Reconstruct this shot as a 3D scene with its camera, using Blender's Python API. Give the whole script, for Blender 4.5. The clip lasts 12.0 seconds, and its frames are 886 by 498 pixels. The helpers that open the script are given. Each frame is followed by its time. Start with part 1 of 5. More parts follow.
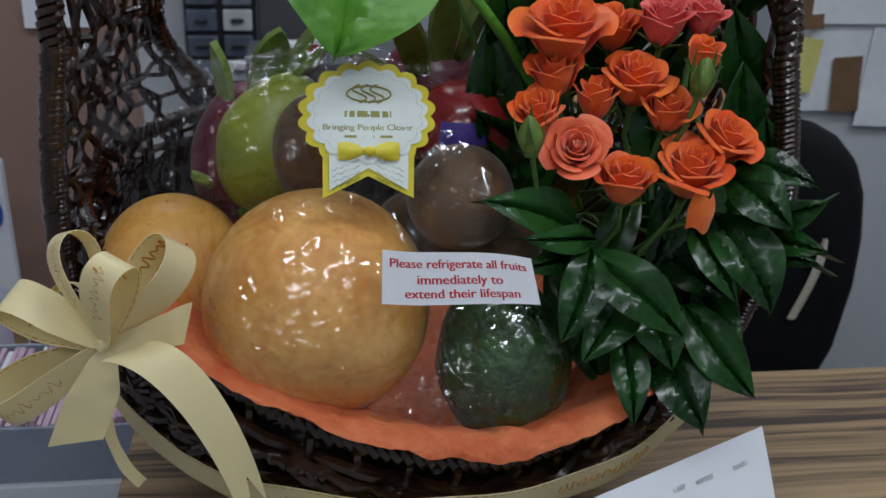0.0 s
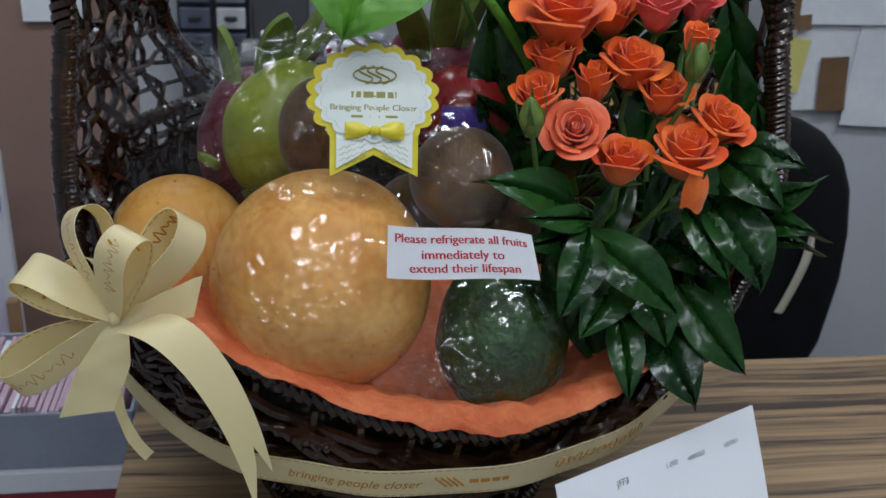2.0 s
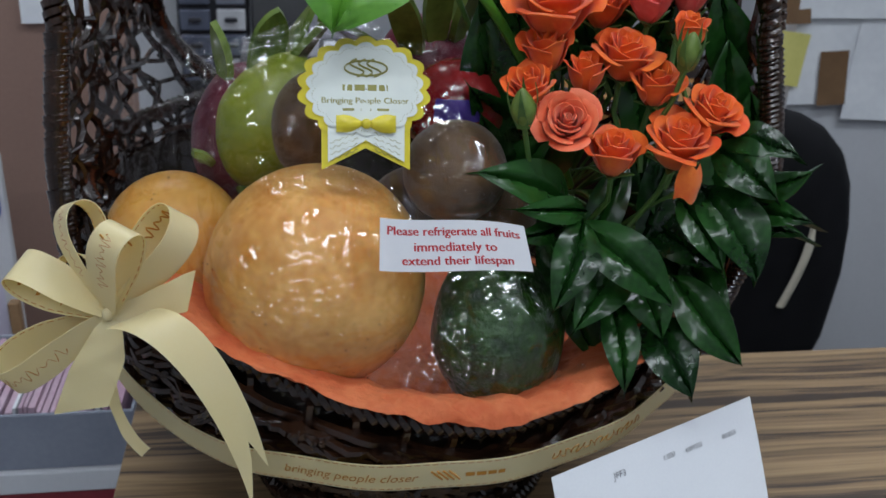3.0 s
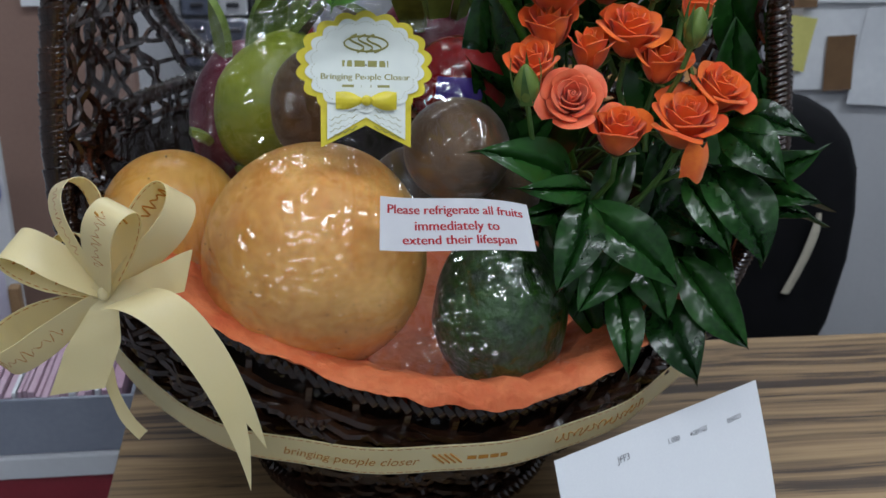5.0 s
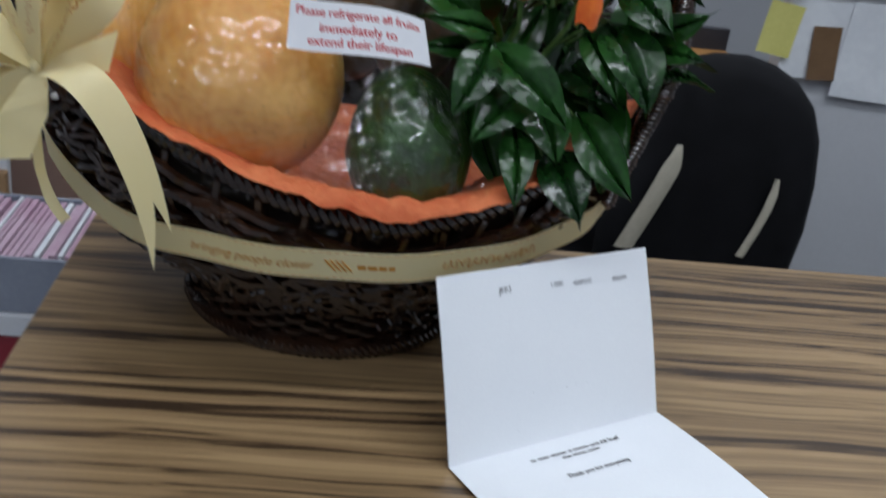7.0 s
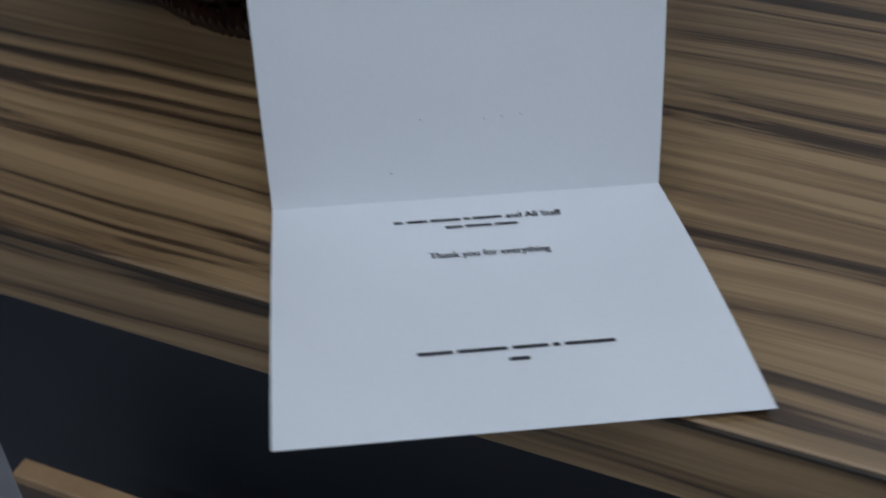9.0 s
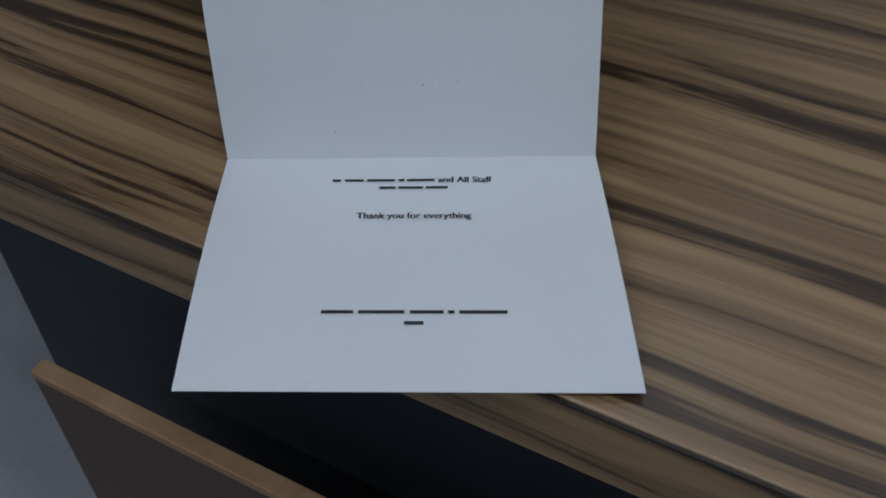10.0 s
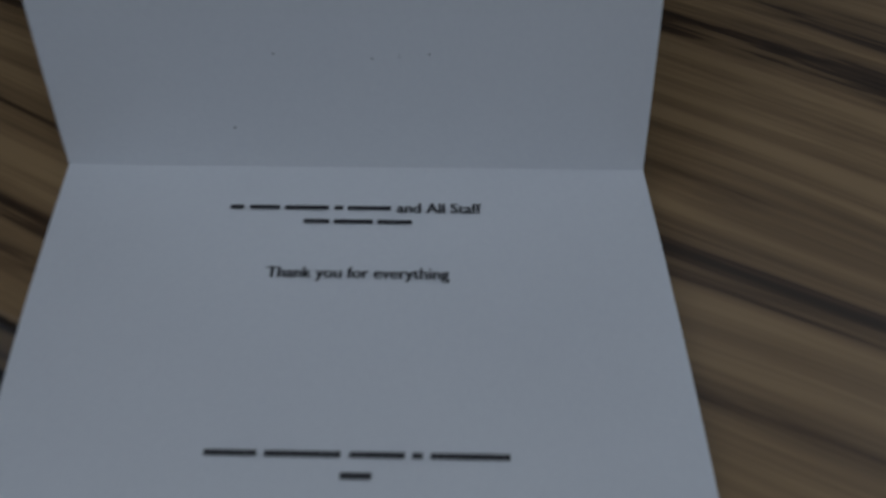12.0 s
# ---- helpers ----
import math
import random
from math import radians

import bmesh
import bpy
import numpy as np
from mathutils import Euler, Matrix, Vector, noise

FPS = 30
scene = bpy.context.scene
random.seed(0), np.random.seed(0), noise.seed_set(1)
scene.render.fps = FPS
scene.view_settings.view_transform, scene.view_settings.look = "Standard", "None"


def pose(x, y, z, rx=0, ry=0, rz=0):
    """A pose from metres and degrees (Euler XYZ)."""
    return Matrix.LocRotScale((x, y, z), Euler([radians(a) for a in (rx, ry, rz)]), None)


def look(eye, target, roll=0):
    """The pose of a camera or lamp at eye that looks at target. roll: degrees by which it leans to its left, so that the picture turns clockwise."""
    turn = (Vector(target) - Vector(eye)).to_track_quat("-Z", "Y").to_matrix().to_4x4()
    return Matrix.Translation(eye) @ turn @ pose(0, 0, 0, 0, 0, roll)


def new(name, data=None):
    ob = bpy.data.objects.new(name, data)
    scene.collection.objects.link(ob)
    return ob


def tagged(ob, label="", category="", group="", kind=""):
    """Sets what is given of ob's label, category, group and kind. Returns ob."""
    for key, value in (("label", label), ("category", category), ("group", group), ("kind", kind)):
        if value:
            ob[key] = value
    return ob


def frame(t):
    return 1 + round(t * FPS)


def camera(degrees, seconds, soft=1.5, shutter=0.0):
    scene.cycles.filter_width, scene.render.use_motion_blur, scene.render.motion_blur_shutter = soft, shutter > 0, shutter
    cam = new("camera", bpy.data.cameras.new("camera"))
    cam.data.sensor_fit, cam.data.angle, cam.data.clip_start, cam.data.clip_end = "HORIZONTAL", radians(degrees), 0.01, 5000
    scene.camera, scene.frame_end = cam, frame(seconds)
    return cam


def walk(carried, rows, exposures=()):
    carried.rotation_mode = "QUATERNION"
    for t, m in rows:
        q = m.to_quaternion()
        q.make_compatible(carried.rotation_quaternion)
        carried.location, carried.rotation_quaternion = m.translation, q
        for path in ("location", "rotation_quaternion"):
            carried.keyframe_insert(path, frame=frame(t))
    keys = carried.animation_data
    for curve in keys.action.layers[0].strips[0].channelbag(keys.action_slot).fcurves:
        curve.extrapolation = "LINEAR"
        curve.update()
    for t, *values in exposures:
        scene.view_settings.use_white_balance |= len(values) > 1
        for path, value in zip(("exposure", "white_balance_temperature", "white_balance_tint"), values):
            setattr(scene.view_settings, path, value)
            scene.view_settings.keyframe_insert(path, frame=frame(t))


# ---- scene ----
cam = camera(46.0, 12.0, 1.5, 0.5)
PATH = [
    (0, (-0.036, -0.343, 1.204), (0.21, 1.457, 0.367), 1.9),
    (0.5, (-0.036, -0.344, 1.201), (0.207, 1.456, 0.365), 2.5),
    (1, (-0.046, -0.363, 1.201), (0.223, 1.441, 0.381), 2.4),
    (1.5, (-0.046, -0.362, 1.197), (0.226, 1.44, 0.372), 2.6),
    (2, (-0.046, -0.362, 1.198), (0.225, 1.439, 0.37), 2.5),
    (2.5, (-0.044, -0.364, 1.198), (0.221, 1.438, 0.373), 2.0),
    (3, (-0.04, -0.364, 1.194), (0.221, 1.439, 0.368), 1.8),
    (3.2, (-0.031, -0.364, 1.191), (0.207, 1.445, 0.372), 1.6),
    (5, (-0.038, -0.358, 1.186), (0.216, 1.437, 0.341), 1.8),
    (5.5, (-0.039, -0.361, 1.194), (0.185, 1.436, 0.345), 0.6),
    (6, (-0.049, -0.386, 1.194), (0.204, 1.419, 0.371), 1.8),
    (6.5, (-0.031, -0.395, 1.168), (0.206, 1.415, 0.349), 3.6),
    (7, (0.025, -0.45, 1.112), (0.239, 1.364, 0.298), 7.3),
    (7.5, (0.084, -0.445, 1.067), (0.208, 1.337, 0.168), 7.3),
    (7.7, (0.104, -0.431, 1.057), (0.204, 1.336, 0.126), 6.8),
    (9.3, (0.329, -0.215, 1.003), (-0.319, 1.122, -0.335), 1.1),
    (9.5, (0.356, -0.222, 1.007), (-0.348, 1.09, -0.329), 1.7),
    (10, (0.347, -0.194, 1.035), (-0.362, 0.998, -0.405), -2.7),
    (10.5, (0.327, -0.142, 1.017), (-0.414, 0.915, -0.512), -7.2),
    (11, (0.279, -0.102, 0.995), (-0.264, 0.961, -0.61), -0.1),
    (11.5, (0.286, -0.103, 0.991), (-0.267, 0.973, -0.602), -0.1),
    (12, (0.278, -0.073, 0.96), (-0.285, 0.992, -0.636), -0.3),
]
cam.data.dof.use_dof, cam.data.dof.focus_distance, cam.data.dof.aperture_fstop = True, 0.48, 22.0
walk(cam, [(r[0], look(*r[1:])) for r in PATH], [(0, -0.40, 6300, 10), (2.5, -0.15, 6300, 10), (6.0, -0.1, 6300, 10), (7.0, -0.08, 6300, 10), (7.7, -0.2, 6200, 10), (9.3, -1.02, 6050, 10), (10.0, -1.15, 6050, 10), (10.5, -1.22, 6050, 10), (11.0, -1.6, 6050, 10), (11.5, -1.85, 6050, 10), (12.0, -2.03, 6050, 10)])

# ---- light: an office lit by ceiling panels, with an added pair behind the camera ----
world = bpy.data.worlds.new("room_air")
world.use_nodes = True
world.node_tree.nodes["Background"].inputs[0].default_value = (0.72, 0.8, 0.95, 1)
world.node_tree.nodes["Background"].inputs[1].default_value = 0.005
scene.world = world


def lamp(name, at, target, size_x, size_y, watts, colour):
    data = bpy.data.lights.new(name, "AREA")
    data.shape, data.size, data.size_y, data.energy, data.color = "RECTANGLE", size_x, size_y, watts, colour
    ob = new(name, data)
    ob.matrix_world = look(at, target)
    return ob


# the pair at y=-1.5 is made up: front fill and glints on the film
LAMPS = ((-0.35, -0.5, 8), (1.0, -0.3, 12), (-0.4, 1.3, 11), (1.2, 1.4, 8), (-0.9, -1.5, 8), (0.6, -1.5, 10))
for lx, ly, lw in LAMPS:
    lamp("ceiling_panel_light", (lx, ly, 2.53), (lx, ly, 0), 1.15, 0.09, lw, (0.86, 0.93, 1.0))


# ---- materials ----
def nodes_of(name):
    m = bpy.data.materials.new(name)
    m.use_nodes = True
    nt = m.node_tree
    return m, nt, nt.nodes, nt.links, nt.nodes["Principled BSDF"]


def add_bump(nt, bsdf, height, strength, distance):
    b = nt.nodes.new("ShaderNodeBump")
    b.inputs["Strength"].default_value, b.inputs["Distance"].default_value = strength, distance
    nt.links.new(height, b.inputs["Height"])
    nt.links.new(b.outputs[0], bsdf.inputs["Normal"])


def surface(name, dark, light, rough=0.5, metal=0.0, coarse=12.0, fine=180.0, bump=0.15, depth=0.001, stretch=(1, 1, 1), coat=0.0, spread=0.5, sheen=0.0, sss=0.0, per_object=0.0):
    """A painted or grown surface: two scales of variation in colour, gloss and relief."""
    m, nt, n, l, b = nodes_of(name)
    tc, mp = n.new("ShaderNodeTexCoord"), n.new("ShaderNodeMapping")
    mp.inputs["Scale"].default_value = stretch
    l.new(tc.outputs["Object"], mp.inputs[0])
    a, f = n.new("ShaderNodeTexNoise"), n.new("ShaderNodeTexNoise")
    a.inputs["Scale"].default_value, f.inputs["Scale"].default_value = coarse, fine
    a.inputs["Detail"].default_value, f.inputs["Detail"].default_value = 4, 3
    l.new(mp.outputs[0], a.inputs["Vector"]), l.new(mp.outputs[0], f.inputs["Vector"])
    mix = n.new("ShaderNodeMath")
    mix.operation = "MULTIPLY_ADD"
    l.new(f.outputs[0], mix.inputs[0])
    mix.inputs[1].default_value = 0.45
    l.new(a.outputs[0], mix.inputs[2])
    last = mix.outputs[0]
    if per_object:
        info, extra = n.new("ShaderNodeObjectInfo"), n.new("ShaderNodeMath")
        extra.operation = "MULTIPLY_ADD"
        l.new(info.outputs["Random"], extra.inputs[0])
        extra.inputs[1].default_value = per_object
        l.new(last, extra.inputs[2])
        last = extra.outputs[0]
    ramp = n.new("ShaderNodeValToRGB")
    mid = 0.72 + per_object / 2
    ramp.color_ramp.elements[0].position, ramp.color_ramp.elements[1].position = mid - spread / 2, min(1.0, mid + spread / 2)
    ramp.color_ramp.elements[0].color, ramp.color_ramp.elements[1].color = (*dark, 1), (*light, 1)
    l.new(last, ramp.inputs[0])
    l.new(ramp.outputs[0], b.inputs["Base Color"])
    rr = n.new("ShaderNodeMapRange")
    rr.inputs["To Min"].default_value, rr.inputs["To Max"].default_value = max(0.03, rough - 0.08), min(1, rough + 0.1)
    l.new(f.outputs[0], rr.inputs[0])
    l.new(rr.outputs[0], b.inputs["Roughness"])
    b.inputs["Metallic"].default_value, b.inputs["Coat Weight"].default_value = metal, coat
    b.inputs["Coat Roughness"].default_value = 0.05
    b.inputs["Sheen Weight"].default_value = sheen
    b.inputs["Subsurface Weight"].default_value, b.inputs["Subsurface Scale"].default_value = sss, 0.004
    if bump:
        add_bump(nt, b, mix.outputs[0], bump, depth)
    return m


def laminate(name, tint=1.0):
    """Zebra-wood laminate: long dark and light streaks along x."""
    m, nt, n, l, b = nodes_of(name)
    tc = n.new("ShaderNodeTexCoord")
    warp = n.new("ShaderNodeTexNoise")
    warp.inputs["Scale"].default_value, warp.inputs["Detail"].default_value = 3.2, 2
    wm = n.new("ShaderNodeMapping")
    wm.inputs["Scale"].default_value = (1.2, 3.0, 3.0)
    l.new(tc.outputs["Object"], wm.inputs[0]), l.new(wm.outputs[0], warp.inputs["Vector"])
    shift = n.new("ShaderNodeVectorMath")
    shift.operation = "MULTIPLY_ADD"
    shift.inputs[1].default_value = (0.0, 0.022, 0.022)
    l.new(warp.outputs["Color"], shift.inputs[0]), l.new(tc.outputs["Object"], shift.inputs[2])
    values = []
    for scale, stretch in ((1.0, (0.55, 62, 62)), (1.0, (1.0, 210, 210)), (1.0, (7, 800, 800))):
        mp, t = n.new("ShaderNodeMapping"), n.new("ShaderNodeTexNoise")
        mp.inputs["Scale"].default_value = stretch
        t.inputs["Scale"].default_value, t.inputs["Detail"].default_value = scale, 3
        l.new(shift.outputs[0], mp.inputs[0]), l.new(mp.outputs[0], t.inputs["Vector"])
        values.append(t.outputs[0])
    m1, m2 = n.new("ShaderNodeMath"), n.new("ShaderNodeMath")
    m1.operation = m2.operation = "MULTIPLY_ADD"
    m1.inputs[1].default_value, m2.inputs[1].default_value = 0.5, 0.2
    l.new(values[1], m1.inputs[0]), l.new(values[0], m1.inputs[2])
    l.new(values[2], m2.inputs[0]), l.new(m1.outputs[0], m2.inputs[2])
    ramp = n.new("ShaderNodeValToRGB")
    e = ramp.color_ramp.elements
    e[0].position, e[0].color = 0.70, (0.05 * tint, 0.03 * tint, 0.017 * tint, 1)
    e[1].position, e[1].color = 1.0, (0.43 * tint, 0.285 * tint, 0.145 * tint, 1)
    for pos, c in ((0.755, (0.10, 0.06, 0.032)), (0.79, (0.21, 0.132, 0.066)), (0.88, (0.31, 0.2, 0.10))):
        k = e.new(pos)
        k.color = (c[0] * tint, c[1] * tint, c[2] * tint, 1)
    l.new(m2.outputs[0], ramp.inputs[0]), l.new(ramp.outputs[0], b.inputs["Base Color"])
    b.inputs["Roughness"].default_value = 0.34
    add_bump(nt, b, m2.outputs[0], 0.12, 0.0006)
    return m


def film(name):
    """Clear wrapping film: see-through, with sharp gloss; its wrinkles are in the mesh."""
    m, nt, n, l, b = nodes_of(name)
    n.remove(b)
    clear, gloss, mix, fres, more = n.new("ShaderNodeBsdfTransparent"), n.new("ShaderNodeBsdfGlossy"), n.new("ShaderNodeMixShader"), n.new("ShaderNodeFresnel"), n.new("ShaderNodeMath")
    clear.inputs[0].default_value = (0.975, 0.98, 0.985, 1)
    gloss.inputs["Roughness"].default_value = 0.05
    fres.inputs["IOR"].default_value = 1.45
    more.operation, more.use_clamp = "MULTIPLY_ADD", True
    more.inputs[1].default_value, more.inputs[2].default_value = 1.2, 0.04
    place, warp, creases, bump = n.new("ShaderNodeTexCoord"), n.new("ShaderNodeMapping"), n.new("ShaderNodeTexNoise"), n.new("ShaderNodeBump")
    warp.inputs["Scale"].default_value, warp.inputs["Rotation"].default_value = (1.0, 1.0, 0.6), (0, 0.5, 0)
    creases.inputs["Scale"].default_value, creases.inputs["Detail"].default_value, creases.inputs["Distortion"].default_value = 60, 1.5, 1.5
    bump.inputs["Strength"].default_value, bump.inputs["Distance"].default_value = 0.26, 0.0025
    l.new(place.outputs["Object"], warp.inputs[0]), l.new(warp.outputs[0], creases.inputs["Vector"])
    l.new(creases.outputs[0], bump.inputs["Height"]), l.new(bump.outputs[0], gloss.inputs["Normal"])
    l.new(fres.outputs[0], more.inputs[0])
    l.new(more.outputs[0], mix.inputs[0]), l.new(clear.outputs[0], mix.inputs[1]), l.new(gloss.outputs[0], mix.inputs[2])
    l.new(mix.outputs[0], n["Material Output"].inputs[0])
    return m


def see_through(material, colour, share):
    """Lets some light pass through a thin cloth or leaf."""
    n, l = material.node_tree.nodes, material.node_tree.links
    back, mix = n.new("ShaderNodeBsdfTranslucent"), n.new("ShaderNodeMixShader")
    back.inputs[0].default_value, mix.inputs[0].default_value = (*colour, 1), share
    l.new(n["Principled BSDF"].outputs[0], mix.inputs[1]), l.new(back.outputs[0], mix.inputs[2])
    l.new(mix.outputs[0], n["Material Output"].inputs[0])


def glowing(name, colour, strength):
    m, nt, n, l, b = nodes_of(name)
    b.inputs["Emission Color"].default_value, b.inputs["Emission Strength"].default_value = (*colour, 1), strength
    b.inputs["Base Color"].default_value = (0.8, 0.8, 0.8, 1)
    return m


WOOD = laminate("zebra_laminate", 0.82)
WOOD_EDGE = surface("dark_edge_strip", (0.02, 0.014, 0.01), (0.05, 0.035, 0.022), 0.45)
NAVY = surface("dark_navy_board", (0.02, 0.023, 0.03), (0.034, 0.039, 0.048), 0.45, coarse=6, bump=0.05)
BROWN_BOARD = surface("brown_board", (0.085, 0.055, 0.042), (0.115, 0.075, 0.055), 0.55, coarse=5)
TAN_EDGE = surface("tan_edge_strip", (0.28, 0.17, 0.085), (0.4, 0.25, 0.13), 0.5, coarse=30)
PAPER = surface("white_card_paper", (0.76, 0.78, 0.82), (0.82, 0.84, 0.87), 0.42, coarse=9, fine=700, bump=0.05, depth=0.0003)
INK = surface("black_ink", (0.015, 0.015, 0.02), (0.03, 0.03, 0.035), 0.6, bump=0)
GREY_INK = surface("grey_ink", (0.1, 0.1, 0.12), (0.2, 0.2, 0.22), 0.6, bump=0)
RED_INK = surface("red_ink", (0.5, 0.02, 0.03), (0.62, 0.04, 0.05), 0.5, bump=0)
LABEL = surface("white_sticker_paper", (0.8, 0.8, 0.84), (0.88, 0.88, 0.9), 0.35, bump=0.03)
VINE = surface("dark_lacquered_vine", (0.005, 0.0025, 0.002), (0.042, 0.017, 0.008), 0.18, coarse=60, fine=420, bump=0.6, depth=0.0014, coat=0.45, spread=0.6)
# near-black colour that stands for shade inside the basket
INNER_SHADE = surface("basket_inner_shade", (0.006, 0.004, 0.003), (0.015, 0.009, 0.006), 0.7, coarse=40)
MELON = surface("melon_skin", (0.54, 0.225, 0.035), (0.83, 0.51, 0.16), 0.55, coarse=30, fine=210, bump=0.1, depth=0.0008, sss=0.15)
PERSIMMON = surface("orange_fruit_skin", (0.62, 0.29, 0.045), (0.76, 0.43, 0.1), 0.35, coarse=30, fine=240, bump=0.08, sss=0.1)
SPECK = surface("dark_speck", (0.05, 0.025, 0.01), (0.1, 0.05, 0.02), 0.8, bump=0)
AVOCADO = surface("avocado_skin", (0.003, 0.016, 0.003), (0.036, 0.11, 0.013), 0.3, coarse=120, fine=330, bump=1.0, depth=0.0035, coat=0.3, spread=0.55)
KIWI = surface("kiwi_skin", (0.05, 0.022, 0.006), (0.15, 0.078, 0.024), 0.6, coarse=90, fine=900, bump=0.5, depth=0.0012, sheen=0.3)
MANGO = surface("green_mango_skin", (0.13, 0.19, 0.015), (0.3, 0.34, 0.035), 0.35, coarse=18, fine=260, bump=0.06)
DRAGON = surface("dragon_fruit_skin", (0.06, 0.004, 0.014), (0.14, 0.01, 0.03), 0.35, coarse=30, fine=160, bump=0.25)
SCALE = surface("green_fruit_scale", (0.06, 0.11, 0.015), (0.2, 0.28, 0.055), 0.4, coarse=40, fine=200, bump=0.15)
APPLE = surface("red_apple_skin", (0.22, 0.006, 0.012), (0.5, 0.035, 0.035), 0.22, coarse=30, fine=110, bump=0.04, stretch=(1, 1, 0.25), coat=0.4)
PURPLE = surface("purple_sticker", (0.07, 0.035, 0.3), (0.13, 0.07, 0.42), 0.35, bump=0)
TISSUE = surface("orange_tissue_paper", (0.5, 0.085, 0.022), (0.68, 0.2, 0.075), 0.8, coarse=34, fine=150, bump=0.9, depth=0.006, sss=0.1)
RIBBON = surface("cream_satin_ribbon", (0.92, 0.83, 0.48), (0.96, 0.89, 0.60), 0.34, coarse=14, fine=900, bump=0.12, depth=0.0004, sheen=0.2)
see_through(RIBBON, (0.97, 0.84, 0.42), 0.40)
GOLD = surface("gold_print", (0.55, 0.25, 0.03), (0.7, 0.34, 0.05), 0.35, metal=0.25, bump=0)
TAG_WHITE = surface("pale_tag_card", (0.74, 0.79, 0.74), (0.82, 0.86, 0.8), 0.4, bump=0.03)
TAG_YELLOW = surface("yellow_tag_card", (0.66, 0.54, 0.02), (0.8, 0.68, 0.07), 0.38, bump=0.03)
OLIVE_INK = surface("olive_ink", (0.26, 0.25, 0.07), (0.36, 0.34, 0.1), 0.5, bump=0)
PETAL = surface("orange_rose_petal", (0.84, 0.075, 0.005), (0.95, 0.2, 0.02), 0.45, coarse=45, fine=420, bump=0.18, depth=0.0006, sheen=0.2, sss=0.1, per_object=0.2)
CORAL = surface("coral_rose_petal", (0.85, 0.1, 0.03), (0.95, 0.25, 0.11), 0.45, coarse=45, fine=420, bump=0.18, depth=0.0006, sheen=0.2, sss=0.1)
PINK = surface("pink_rose_petal", (0.74, 0.08, 0.07), (0.85, 0.2, 0.17), 0.45, coarse=45, fine=420, bump=0.18, depth=0.0006, sss=0.1)
LEAF = surface("glossy_dark_leaf", (0.004, 0.021, 0.004), (0.016, 0.068, 0.011), 0.22, coarse=35, fine=260, bump=0.15, depth=0.0008, per_object=0.35)
LIME_LEAF = surface("bright_green_leaf", (0.05, 0.19, 0.015), (0.14, 0.34, 0.04), 0.3, coarse=30, fine=200, bump=0.2)
STEM = surface("green_stem", (0.04, 0.1, 0.02), (0.1, 0.2, 0.04), 0.45, coarse=80)
FILM = film("clear_wrapping_film")
for mt, level in ((LEAF, 0.4), (INNER_SHADE, 0.1), (NAVY, 0.3), (AVOCADO, 0.4)):
    mt.node_tree.nodes["Principled BSDF"].inputs["Specular IOR Level"].default_value = level


# ---- building helpers ----
def part(name, bm, material, parent=None, label="", smooth=True):
    """Links a bmesh as one mesh object, under a thing or a part."""
    me = bpy.data.meshes.new(name)
    bm.normal_update()
    if smooth:
        for e in bm.edges:
            if len(e.link_faces) == 2 and e.calc_face_angle(0) > 1.0:
                e.smooth = False
    bm.to_mesh(me)
    bm.free()
    me.materials.append(material)
    if smooth:
        for p in me.polygons:
            p.use_smooth = True
    ob = new(name, me)
    if parent:
        ob.parent = parent
    if label:
        ob["label"] = label
    return ob


def thing(name, label, category, group="", kind="", at=(0, 0, 0)):
    ob = new(name)
    ob.empty_display_size = 0.02
    ob.location = at
    return tagged(ob, label, category, group, kind)


def box_bm(bm, lo, hi, bevel=0.0):
    made = bmesh.ops.create_cube(bm, size=1)["verts"]
    for v in made:
        v.co = Vector([lo[i] + (v.co[i] + 0.5) * (hi[i] - lo[i]) for i in range(3)])
    if bevel:
        edges = list({e for v in made for e in v.link_edges})
        bmesh.ops.bevel(bm, geom=edges, offset=bevel, segments=2, affect="EDGES", profile=0.5)
    return bm


def block(name, lo, hi, material, parent=None, bevel=0.002, label=""):
    return part(name, box_bm(bmesh.new(), lo, hi, bevel), material, parent, label, smooth=False)


def tube(bm, pts, radius, sides=6, closed=False):
    """A round strand along a line of points; radius may be a number or a function of 0..1."""
    pts = [Vector(p) for p in pts]
    n, rings, ref = len(pts), [], Vector((0.31, 0.52, 0.79))
    for i, p in enumerate(pts):
        a, b = (pts[i - 1], pts[(i + 1) % n]) if closed else (pts[max(0, i - 1)], pts[min(n - 1, i + 1)])
        d = (b - a).normalized() if (b - a).length > 1e-9 else Vector((0, 0, 1))
        s = d.cross(ref)
        s = s.normalized() if s.length > 1e-6 else d.orthogonal().normalized()
        c = d.cross(s)
        r = radius(i / max(1, n - 1)) if callable(radius) else radius
        rings.append([bm.verts.new(p + (s * math.cos(k * math.tau / sides) + c * math.sin(k * math.tau / sides)) * r) for k in range(sides)])
    for i in range(n if closed else n - 1):
        a, b = rings[i], rings[(i + 1) % n]
        for k in range(sides):
            bm.faces.new((a[k], a[(k + 1) % sides], b[(k + 1) % sides], b[k]))
    if not closed:
        bm.faces.new(rings[0][::-1]), bm.faces.new(rings[-1])
    return bm


